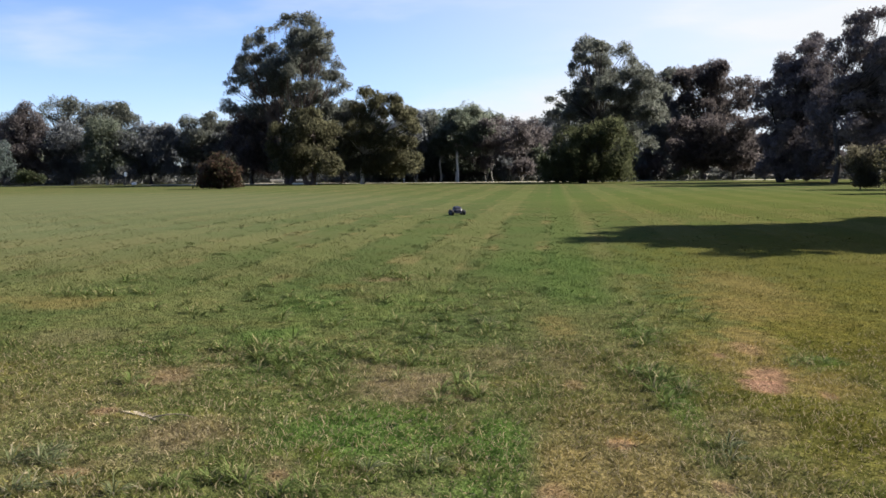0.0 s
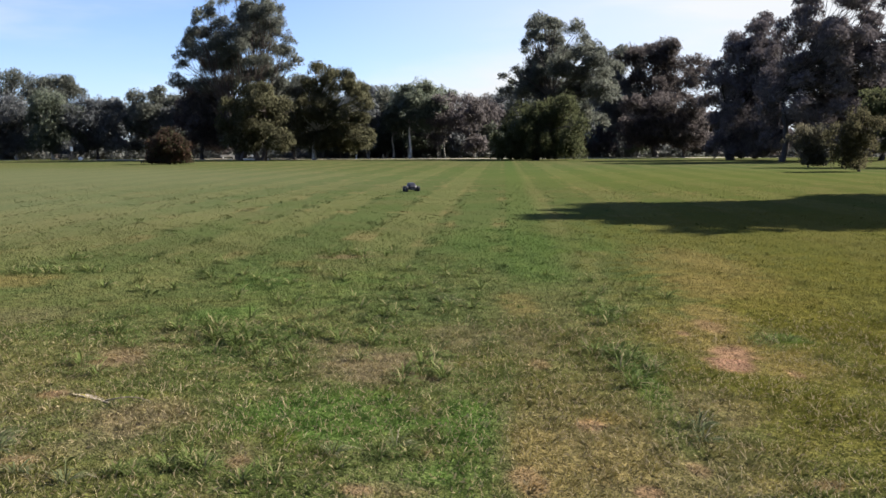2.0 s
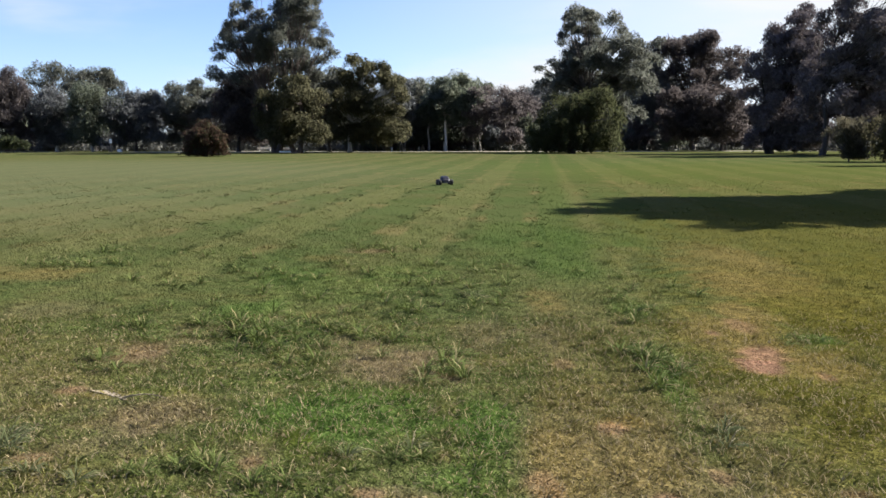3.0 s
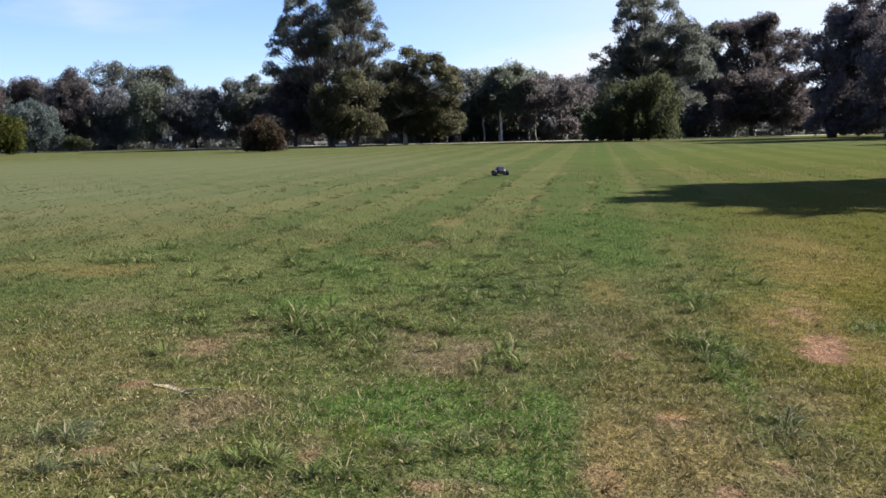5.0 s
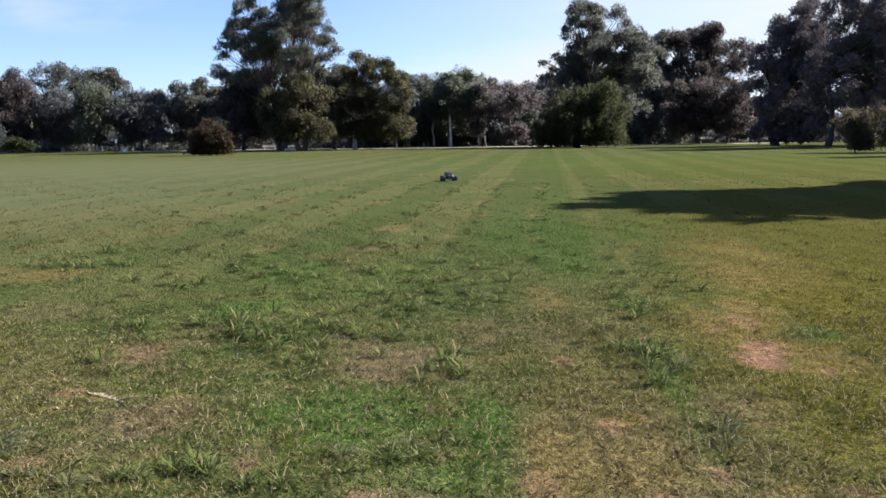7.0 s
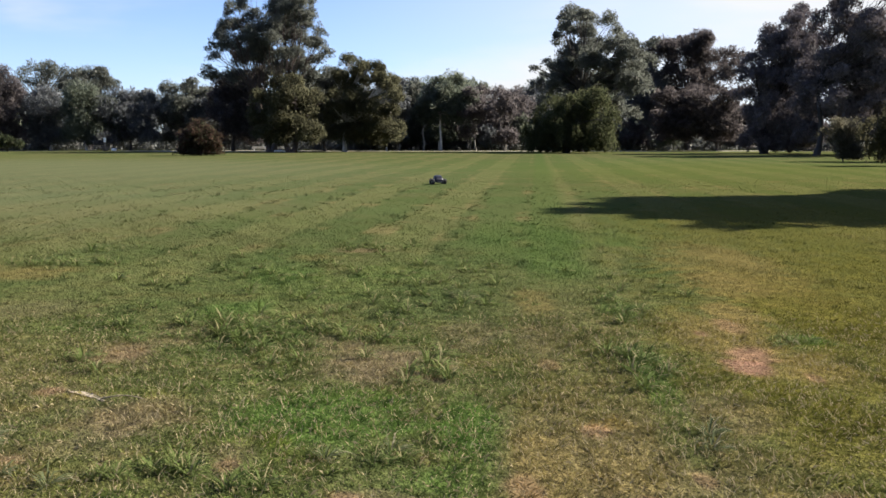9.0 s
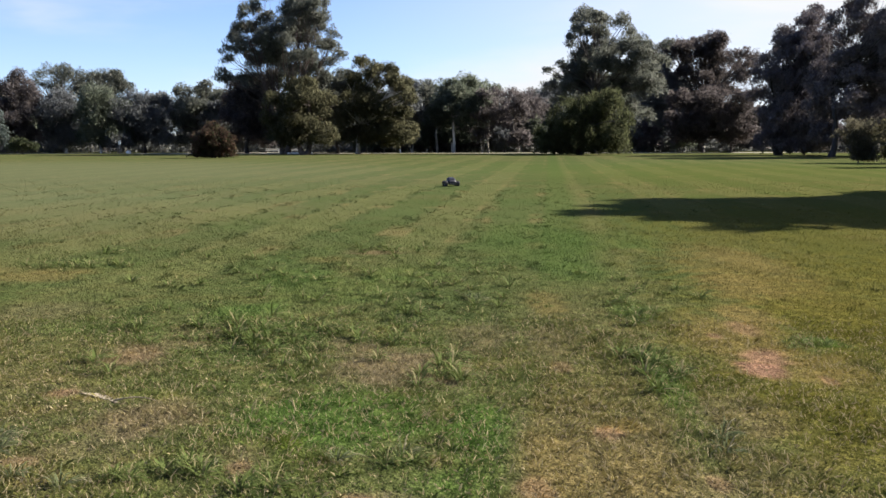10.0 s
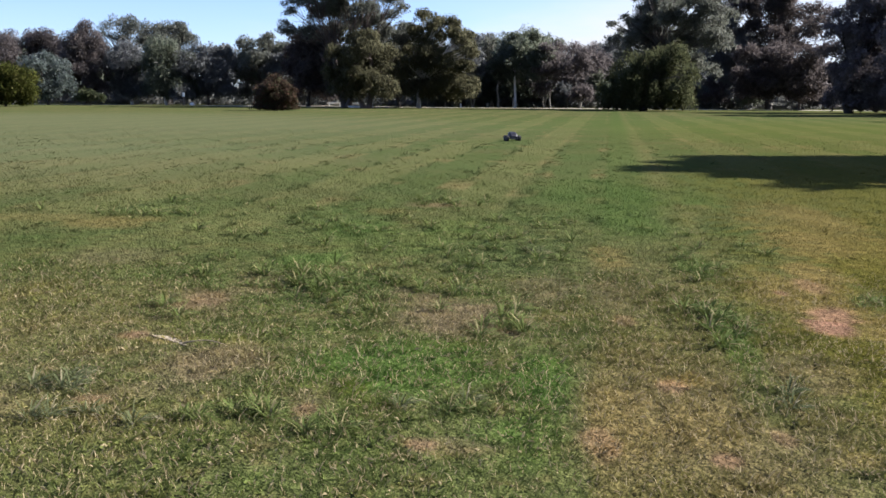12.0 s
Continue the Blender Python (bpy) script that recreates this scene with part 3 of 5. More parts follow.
def blades(name, y0, y1, per_m2, length, width, segments, seed, label, mat):
    """Grass from y0 to y1, thinning out over the last part and setting in over the first."""
    rng = np.random.default_rng(seed)
    wide = 0.60
    n = int(per_m2 * wide * (y1 ** 2 - y0 ** 2) * 1.15)
    y = np.sqrt(rng.uniform(y0 ** 2, y1 ** 2, n))
    x = rng.uniform(-1, 1, n) * (wide * y + 0.3)
    thick, tall = growth(x, y)
    thick = thick * np.clip((y1 - y) / (0.3 * y1), 0, 1)
    if y0 > 4:
        thick = thick * np.clip((y - y0) / (0.3 * y0), 0, 1)
    keep = rng.random(n) < thick
    x, y, tall = x[keep], y[keep], tall[keep]
    n = len(x)
    ang = rng.uniform(0, 2 * math.pi, n)
    lean = rng.uniform(0.35, 1.45, n)
    ll = length * tall * rng.uniform(0.45, 1.3, n)
    ww = width * rng.uniform(0.6, 1.3, n)
    out = np.stack([np.cos(ang), np.sin(ang), np.zeros(n)], 1)
    side = np.stack([-np.sin(ang + 0.5), np.cos(ang + 0.5), np.zeros(n)], 1) * (ww / 2)[:, None]
    root = np.stack([x, y, lie(x, y) - 0.004], 1)
    up = np.array([[0, 0, 1.0]])
    mid = root + (out * np.sin(lean * 0.7)[:, None] + up * np.cos(lean * 0.7)[:, None]) * (ll * 0.55)[:, None]
    tip = mid + (out * np.sin(lean * 1.2)[:, None] + up * np.cos(lean * 1.2)[:, None]) * (ll * 0.45)[:, None]
    if segments == 2:
        v = np.stack([root - side, root + side, mid + side * 0.8, tip, mid - side * 0.8], 1).reshape(-1, 3)
        f = (np.arange(n)[:, None] * 5 + np.arange(5)[None]).reshape(-1, 5)
    else:
        v = np.stack([root - side, root + side, tip], 1).reshape(-1, 3)
        f = np.arange(n * 3).reshape(-1, 3)
    thing(name, mesh_of(name, v, f, mat), label, "grass", kind="stuff")


def tussocks(name, y0, y1, per_m2, each, length, width, seed, label, mat, rows=0.0):
    """Uneven clumps of longer grass standing out of the mown turf."""
    rng = np.random.default_rng(seed)
    n = int(per_m2 * 0.6 * (y1 ** 2 - y0 ** 2) * 1.1)
    y = np.sqrt(rng.uniform(y0 ** 2, y1 ** 2, n))
    x = rng.uniform(-1, 1, n) * (0.6 * y + 0.3)
    thick, tall = growth(x, y)
    patchy = np.sin(1.7 * x + 0.9 * y) + np.sin(1.1 * y - 2.3 * x + 1.3) + 0.6 * np.sin(4.3 * x + 3.1 * y)
    want = np.clip(0.45 + 0.16 * patchy, 0.06, 1)
    if rows:
        want = want * np.exp(-(np.sin((x - MOW * y - EDGE) * math.pi / PASS) / rows) ** 2) * np.where(x - MOW * y > 1.0, 0.3, 1.0)
    keep = rng.random(n) < thick * want
    x, y, tall = x[keep], y[keep], tall[keep]
    n = len(x)
    size = rng.uniform(0.6, 1.35, n)
    x, y, size, tall = (np.repeat(q, each) for q in (x, y, size, tall))
    m = len(x)
    ang = rng.uniform(0, 2 * math.pi, m)
    off = np.abs(rng.normal(size=m)) * 0.028 * size
    bx, by = x + np.cos(ang) * off, y + np.sin(ang) * off
    lean = rng.uniform(0.5, 1.45, m)
    ll, ww = length * size * tall * rng.uniform(0.6, 1.2, m), width * rng.uniform(0.6, 1.3, m)
    out = np.stack([np.cos(ang), np.sin(ang), np.zeros(m)], 1)
    side = np.stack([-np.sin(ang), np.cos(ang), np.zeros(m)], 1) * (ww / 2)[:, None]
    root = np.stack([bx, by, lie(bx, by) - 0.004], 1)
    up = np.array([[0, 0, 1.0]])
    mid = root + (out * np.sin(lean * 0.6)[:, None] + up * np.cos(lean * 0.6)[:, None]) * (ll * 0.55)[:, None]
    tip = mid + (out * np.sin(lean * 1.25)[:, None] + up * np.cos(lean * 1.25)[:, None]) * (ll * 0.45)[:, None]
    v = np.stack([root - side, root + side, mid + side * 0.9, tip, mid - side * 0.9], 1).reshape(-1, 3)
    thing(name, mesh_of(name, v, (np.arange(m)[:, None] * 5 + np.arange(5)[None]), mat), label, "grass", kind="stuff")


tussocks("grass_clumps", 3.2, 9.0, 130, 11, 0.045, 0.0052, 21, "uneven clumps of longer grass in the turf", M_GRASS)
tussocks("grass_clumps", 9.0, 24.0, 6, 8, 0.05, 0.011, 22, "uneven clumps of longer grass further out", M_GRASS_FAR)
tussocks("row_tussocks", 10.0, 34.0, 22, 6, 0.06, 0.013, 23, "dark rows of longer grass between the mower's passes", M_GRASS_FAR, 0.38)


def grass_round(name, reach, per_m2, length, width, seed, label):
    """The same short grass on the other sides of the standpoint."""
    rng = np.random.default_rng(seed)
    n = int(per_m2 * math.pi * reach ** 2)
    r, a = reach * np.sqrt(rng.random(n)), rng.uniform(0, 2 * math.pi, n)
    x, y = r * np.cos(a), r * np.sin(a)
    keep = ~((y > 3.2) & (np.abs(x) < 0.6 * y + 0.3)) & (rng.random(n) < np.clip((reach - r) / (0.4 * reach), 0, 1))
    x, y = x[keep], y[keep]
    n = len(x)
    ang, lean = rng.uniform(0, 2 * math.pi, n), rng.uniform(0.3, 1.3, n)
    ll, ww = length * rng.uniform(0.5, 1.3, n), width * rng.uniform(0.6, 1.3, n)
    side = np.stack([-np.sin(ang), np.cos(ang), np.zeros(n)], 1) * (ww / 2)[:, None]
    root = np.stack([x, y, lie(x, y) - 0.004], 1)
    tip = root + np.stack([np.cos(ang) * np.sin(lean), np.sin(ang) * np.sin(lean), np.cos(lean)], 1) * ll[:, None]
    v = np.stack([root - side, root + side, tip], 1).reshape(-1, 3)
    thing(name, mesh_of(name, v, np.arange(n * 3).reshape(-1, 3), M_GRASS), label, "grass", kind="stuff")


grass_round("grass", 12.0, 150, 0.055, 0.012, 14, "short mown grass around the standpoint")
blades("grass", 3.2, 9.5, 2900, 0.036, 0.0052, 2, 11, "short mown grass, green mixed with dry straw", M_GRASS)
blades("straw_litter", 3.2, 9.5, 150, 0.06, 0.0046, 2, 15, "pale dry cuttings lying on the mown turf", M_STRAW)
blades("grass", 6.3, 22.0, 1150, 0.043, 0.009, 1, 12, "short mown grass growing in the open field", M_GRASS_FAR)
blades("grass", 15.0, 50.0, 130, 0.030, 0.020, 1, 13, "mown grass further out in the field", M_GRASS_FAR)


# ---- trees ----
# left-hand belt
tree("gum_tree", -79.9, 150, [(0.1, 7.8, 2.9), (2.7, 7.0, 2.3), (-1.4, 4.4, 3.3), (2.4, 9.0, 1.2), (0.6, 1.9, 2.5)], M_GUM_BROWN, M_BARK,
     "brownish gum tree in the belt beyond the field", 101, skirt=4)
tree("young_tree", -58.2, 112, [(0.2, 3.4, 1.5), (1.6, 2.6, 1.5), (-1.5, 2.8, 1.7), (0.4, 1.8, 1.6), (2.3, 1.4, 1.1), (-2.2, 1.4, 1.3), (0.9, 0.7, 1.2), (-0.8, 0.7, 1.2), (2.2, 0.4, 0.8), (-2.2, 0.4, 0.9)], M_YELLOW, M_BARK,
     "bushy young tree with bright yellow-green leaves", 102, leaf=0.36)
tree("gum_tree", -75.2, 155, [(-1.2, 8.9, 1.7), (1.0, 9.3, 1.9), (3.2, 8.5, 1.5), (-0.5, 6.7, 2.1), (2.7, 5.9, 2.1), (1.1, 2.8, 2.1)], M_GUM_BROWN, M_BARK,
     "brownish gum tree behind a blue-grey one", 103, skirt=4)
tree("wattle_tree", -61.9, 130, [(-0.4, 5.7, 1.2), (0.7, 4.5, 1.6), (-1.4, 4.8, 1.3), (1.4, 3.0, 1.6), (2.2, 2.3, 1.0), (-0.6, 2.6, 1.6), (0.7, 1.6, 1.3)], M_BLUE, M_BARK,
     "pale blue-grey wattle tree with soft foliage", 104, skirt=4)
tree("gum_tree", -60.5, 138, [(0.5, 9.5, 1.5), (-0.8, 8.2, 1.5), (1.6, 8.1, 1.5), (0.3, 6.2, 2.6), (-0.6, 4.3, 2.3), (1.5, 4.7, 1.8), (0.2, 2.4, 2.0)], M_GUM_BROWN, M_BARK,
     "broad grey-brown gum tree with a domed crown", 105, skirt=4)
tree("shrub", -55.3, 128, [(-1.0, 0.9, 0.9), (0.2, 1.2, 1.0), (1.4, 0.9, 0.7)], M_SHRUB, M_BARK, "low dark green shrub at the field's edge", 106, leaf=0.3, category="shrub",
     group="shrubs", trunk_r=0.06, fork=0.2)
tree("gum_tree", -60.0, 150, [(-2.3, 10.8, 1.3), (-0.4, 11.6, 1.3), (1.6, 11.7, 1.4), (3.4, 10.9, 1.4), (4.2, 9.6, 1.1), (-1.2, 9.4, 1.1), (1.0, 9.6, 1.2), (2.4, 8.6, 1.1), (-2.6, 8.6, 1.1), (0.3, 6.6, 2.0)], M_GUM, M_BARK,
     "tall sparse gum tree with sky showing through its crown", 107, density=0.55, fill=0.8, open_part=0.42, fork=0.5)
tree("gum_tree", -54.4, 140, [(-0.5, 6.3, 2.2), (1.5, 5.1, 1.9), (-1.4, 4.3, 2.0), (0.6, 2.6, 1.9)], M_GUM_GREY, M_BARK_PALE,
     "grey-brown gum tree with a pale trunk", 108, skirt=4)
tree("gum_tree", -52.0, 148, [(-1.3, 10.2, 1.6), (1.2, 10.4, 1.6), (2.9, 9.3, 1.2), (-2.6, 8.8, 1.6), (0.3, 8.0, 2.3), (0, 5.0, 2.4)], M_GUM, M_BARK,
     "tall olive gum tree with a rounded top", 109)
tree("gum_tree", -48.8, 138, [(-0.1, 6.8, 2.1), (2.2, 5.7, 2.0), (-1.8, 5.2, 1.8), (0.6, 3.7, 2.3), (-0.7, 2.2, 1.7), (2.5, 2.4, 1.7)], M_GUM_GREEN, M_BARK_PALE,
     "domed green gum tree in front of taller ones", 110, skirt=4)
tree("gum_tree", -43.5, 140, [(-1.4, 6.9, 1.4), (0.6, 7.1, 1.2), (2.6, 6.9, 1.2), (2.8, 5.0, 1.2), (-1.0, 4.8, 2.2), (1.3, 3.8, 1.9), (-1.5, 2.1, 1.6), (1.7, 1.6, 1.4)],
     M_GUM_GREY, M_BARK, "grey-green gum tree with drooping foliage", 111, skirt=4, droop=1.4)
# the great gum and its neighbours
tree("gum_tree", -35.3, 140, [(-2.5, 8.1, 1.2), (-0.7, 8.4, 1.0), (0.8, 8.9, 0.9), (-3.3, 6.3, 1.4), (-0.8, 5.9, 1.8), (1.8, 7.3, 1.4), (2.5, 4.8, 1.6), (-3.4, 3.7, 1.4), (4.7, 6.6, 1.6), (5.4, 4.0, 1.6), (-0.1, 3.0, 1.4)], M_GUM, M_BARK,
     "dark olive gum tree beside the great one", 112, swell=1.2, fill=1.8, skirt=4)
tree("great_gum_tree", -22.3, 127, [(2.2, 19.8, 1.3), (4.0, 19.4, 1.5), (0.7, 20.0, 0.9), (-1.4, 19.3, 0.9), (-2.9, 18.8, 0.8), (5.1, 18.6, 1.0), (2.0, 18.0, 1.6), (-3.0, 17.3, 1.1), (3.9, 17.0, 1.6), (0.7, 16.4, 1.5), (-1.3, 16.3, 1.3),
     (-3.9, 15.4, 1.1), (-5.1, 14.8, 1.0), (5.4, 15.9, 1.1), (6.7, 14.5, 1.1), (3.2, 14.6, 1.6), (0.9, 14.2, 1.5), (-4.3, 13.5, 1.3), (-6.1, 12.5, 1.0), (-3.9, 11.9, 1.3), (-1.4, 12.2, 1.5), (0.2, 11.7, 1.5),
     (2.5, 12.2, 1.6), (5.0, 13.2, 1.4), (7.0, 12.7, 1.1), (7.8, 11.7, 0.9), (5.8, 10.9, 1.3), (3.5, 10.1, 1.5), (0.9, 10.0, 1.5), (-1.8, 10.1, 1.4), (-7.7, 10.2, 0.9), (-6.5, 9.0, 1.2), (-4.4, 9.0, 1.6)],
     M_GUM, M_BARK_RED, "great old gum tree with several red-brown stems", 113, leaf=0.26, swell=1.06, fill=5.0, stems=2, trunk_r=0.42, density=0.9, open_part=0.2, fork=0.3, foot_x=0.3, limb=0.55)
tree("gum_tree", -18.5, 121, [(-2.0, 7.7, 1.4), (0.2, 8.0, 1.2), (-3.3, 6.2, 1.2), (-1.1, 5.8, 1.4), (1.1, 6.1, 1.4), (-2.4, 4.3, 1.2), (-0.2, 3.6, 1.2), (2.0, 4.2, 1.2), (2.7, 6.4, 1.1), (-4.2, 4.3, 0.9), (3.3, 3.3, 0.9)], M_GUM_OLIVE, M_BARK_RED,
     "olive-green gum tree under the great one", 114, skirt=4, swell=1.15, fill=2.4, leaf=0.29, droop=1.9, hang=1.5, stems=2, trunk_r=0.42, fork=0.4)
tree("gum_tree", -13.0, 128, [(0.7, 11.1, 0.9), (2.3, 10.4, 1.1), (4.1, 10.4, 0.9), (-0.0, 9.0, 1.2), (1.9, 8.3, 1.5), (4.3, 8.9, 1.3), (5.9, 8.6, 1.0), (6.5, 6.6, 1.0), (0.9, 6.0, 1.5), (3.6, 6.3, 1.5), (5.2, 4.6, 1.3),
     (1.9, 3.4, 1.5), (4.2, 2.7, 1.5), (6.5, 2.7, 1.2), (-1.1, 6.7, 1.2), (-1.1, 4.0, 1.2), (-0.5, 2.1, 1.2)], M_GUM_OLIVE, M_BARK_PALE, "green gum tree with two small peaks", 115, swell=1.2, fill=2.8, leaf=0.29, skirt=4)
# darker trees close behind the great gum
tree("gum_tree", -28.2, 134, [(-0.6, 8.6, 1.4), (1.4, 8.9, 1.5), (3.2, 8.4, 1.5), (-2.0, 6.8, 1.5), (0.2, 6.6, 1.8), (2.4, 6.4, 1.8), (4.4, 6.2, 1.6), (-1.6, 4.6, 1.6), (0.8, 4.2, 1.8),
     (3.2, 4.2, 1.8), (-0.6, 2.4, 1.5), (2.0, 2.4, 1.5), (4.6, 3.0, 1.4)], M_GUM_UMBER, M_BARK_DARK, "dark brownish gum tree close behind the great one", 145, fill=1.2, skirt=3)
tree("gum_tree", -16.2, 134, [(-1.6, 9.6, 1.3), (0.4, 9.8, 1.3), (1.8, 8.8, 1.3), (-2.6, 7.8, 1.5), (-0.2, 7.4, 1.8), (2.0, 6.8, 1.6), (-1.8, 5.2, 1.7), (0.8, 4.8, 1.8), (-0.4, 2.8, 1.6), (2.0, 2.8, 1.4)],
     M_GUM, M_BARK_DARK, "dark olive gum tree filling the gap beside the great one", 146, fill=1.2, skirt=3)
# middle belt
tree("gum_tree", -5.7, 150, [(-1.7, 9.0, 1.4), (0.4, 8.6, 1.5), (-0.5, 6.1, 2.2), (1.6, 6.9, 1.5), (0.3, 3.2, 2.3)], M_GUM_GREY, M_BARK, "hazy grey-green gum tree in the belt", 116, skirt=4, fill=1.4)
tree("gum_tree", -1.1, 142, [(-0.8, 8.7, 1.4), (1.6, 9.1, 1.6), (3.0, 8.9, 0.9), (0.4, 6.6, 2.5), (3.1, 6.2, 2.0), (-0.8, 4.5, 2.0), (2.3, 4.0, 1.9), (-2.4, 4.2, 1.7)],
     M_GUM_GREEN, M_BARK_PALE, "dark green gum tree with a white trunk", 117, skirt=4, fill=1.4, limb=0.35)
tree("gum_tree", 6.1, 146, [(-1.2, 8.1, 1.2), (0.8, 7.7, 1.2), (2.8, 7.6, 1.4), (-0.8, 5.5, 2.4), (2.4, 5.1, 2.4), (4.8, 6.4, 1.5), (0, 3.4, 1.9), (4.0, 3.2, 1.9)], M_GUM_BROWN,
     M_BARK_PALE, "brownish gum tree with pale leaning stems", 118, stems=2, skirt=2, fill=1.0, open_part=0.3, density=0.75)
tree("gum_tree", -8.8, 147, [(0.0, 8.8, 1.5), (-1.6, 7.8, 1.6), (1.7, 7.6, 1.6), (0.2, 5.8, 2.1), (-1.4, 3.8, 1.9), (1.6, 3.6, 1.9)], M_GUM_GREY, M_BARK,
     "grey-green gum tree closing the belt", 142, skirt=2, fill=1.0, open_part=0.3, density=0.75)
tree("gum_tree", 3.2, 150, [(0.0, 9.0, 1.5), (1.8, 8.2, 1.5), (-1.7, 7.9, 1.6), (0.3, 6.0, 2.1), (-1.5, 4.0, 1.9), (1.8, 3.8, 1.9)], M_GUM_GREEN, M_BARK_PALE,
     "green gum tree with a pale stem in the belt", 143, skirt=2, fill=1.0, open_part=0.3, density=0.75)
tree("gum_tree", -4.4, 146, [(0.0, 8.6, 1.3), (-1.2, 7.4, 1.5), (1.3, 7.2, 1.5), (0.0, 5.2, 2.0), (0.8, 3.4, 1.8)], M_GUM, M_BARK_PALE,
     "slim olive gum tree with a pale stem", 144, skirt=2, fill=1.0, open_part=0.3, density=0.75)
# slender pale stems along the front of the belt
for k, (x, y, tall, mat) in enumerate(((-16.9, 139.0, 6.2, M_GUM_GREY), (-6.7, 138.0, 7.0, M_GUM_GREY), (-3.4, 139.5, 6.4, M_GUM_GREEN), (2.8, 138.5, 7.2, M_GUM_BROWN), (3.7, 139.0, 6.6, M_GUM_BROWN),
                                      (7.6, 138.5, 6.8, M_GUM_BROWN), (-33.5, 138.0, 5.8, M_GUM_GREY), (-46.0, 137.0, 6.2, M_GUM_GREY))):
    tree("slender_gum_tree", x, y, [(0.2, tall, 1.1), (-0.7, tall - 1.1, 1.0), (0.8, tall - 1.4, 1.0), (-0.1, tall - 2.2, 1.0)], mat, M_BARK_STEM,
         "slender gum tree with a mottled grey stem", 150 + k, trunk_r=0.10 + 0.015 * (k % 3), fork=0.42, limb=0.7, stems=1 + k % 2, skirt=k % 2)
tree("slender_gum_tree", -1.05, 138.2, [(0.2, 7.4, 1.1), (-0.8, 6.4, 1.1), (0.9, 6.0, 1.1), (0.0, 5.0, 1.2), (-0.6, 4.2, 0.8), (0.8, 4.0, 0.8)], M_GUM_GREEN, M_BARK_PALE,
     "slender gum tree with a bright white trunk", 160, trunk_r=0.17, fork=0.55, limb=0.7)
# scrubby young growth filling the belt's front
fill = np.random.default_rng(61)
for k, x in enumerate((-31.0, -27.5, -13.5, -11.0, -7.5, -5.5, -2.0, 0.8, 4.6, 6.0, 8.8, 10.6, 23.6, 26.0, 30.6, 38.5, 40.5)):
    tall = fill.uniform(3.0, 5.2)
    tree("scrub_tree", x, fill.uniform(142, 145), [(-0.6, tall * 0.75, 1.1), (0.7, tall * 0.62, 1.1), (0.0, tall * 0.42, 1.3), (-1.0, tall * 0.3, 1.0), (1.1, tall * 0.26, 1.0)],
         (M_GUM_GREY, M_GUM_BROWN, M_GUM_GREEN)[k % 3], M_BARK_STEM, ("greyish", "brownish", "greenish")[k % 3] + " young tree in the front of the belt", 170 + k, leaf=0.5, open_part=0.2, trunk_r=0.1, group="young growth", droop=1.2)
# right of the middle
tree("gum_tree", 12.0, 157, [(0.0, 7.5, 1.88), (2.3, 8.7, 1.88), (1.9, 6.2, 2.09), (-1.9, 5.8, 2.09), (0.3, 3.7, 2.30)], M_GUM_GREY, M_BARK, "grey-green gum tree between taller ones", 141)
tree("gum_tree", 16.5, 127, [(-0.8, 17.0, 1.36), (-2.1, 16.3, 1.09), (0.9, 16.2, 1.36), (2.9, 15.6, 1.27), (4.6, 14.5, 1.18), (-2.6, 14.8, 1.00), (-0.3, 14.3, 1.54), (-3.4, 12.8, 0.73), (-1.2, 12.6, 1.18), (1.5, 12.9, 1.72), (4.1, 12.6, 1.72),
     (6.3, 12.6, 1.27), (-4.5, 10.6, 0.82), (-2.8, 10.4, 1.18), (-6.0, 10.2, 0.54), (-1.0, 10.2, 1.36), (1.3, 10.1, 1.72), (3.8, 9.9, 1.72), (6.2, 9.9, 1.36), (-5.3, 8.4, 1.09), (-3.2, 8.1, 1.36), (7.8, 12.8, 0.91),
     (8.2, 11.2, 1.18), (5.8, 7.5, 1.54), (8.3, 8.2, 1.36), (3.0, 7.5, 1.54), (-0.7, 7.6, 1.54), (4.1, 5.3, 1.54), (6.7, 4.9, 1.36),
     (-4.1, 6.5, 1.36), (-1.8, 5.8, 1.45), (0.7, 5.4, 1.45)], M_GUM, M_BARK,
     "tall dark gum tree rising behind the willow", 119, leaf=0.3, swell=1.05, fill=3.8, open_part=0.1, fork=0.4)
tree("gum_tree", 21.8, 162, [(-6.4, 9.0, 1.92), (-3.2, 9.7, 1.92), (0.0, 9.7, 2.02), (3.2, 9.5, 1.92), (6.4, 9.7, 1.92), (-4.8, 6.3, 2.13), (-1.6, 6.5, 2.13), (1.6, 6.5, 2.13), (4.8, 6.5, 2.13), (-3.2, 3.1, 2.13),
     (1.1, 3.1, 2.13), (4.3, 3.1, 2.13)], M_GUM_GREEN, M_BARK, "broad green gum tree behind the tall one", 148, leaf=0.45, fill=1.2, skirt=3)
tree("gum_tree", 28.2, 148, [(-0.4, 13.6, 1.3), (1.6, 13.6, 1.3), (-0.4, 10.3, 1.8), (0.8, 7.7, 2.3), (-1.6, 5.3, 2.0), (1, 4, 2), (2.6, 9.0, 1.9), (-1.8, 8.4, 1.9), (2.8, 6.2, 2.0)], M_GUM_GREY, M_BARK, "slender grey gum tree", 120, skirt=4, fork=0.45)
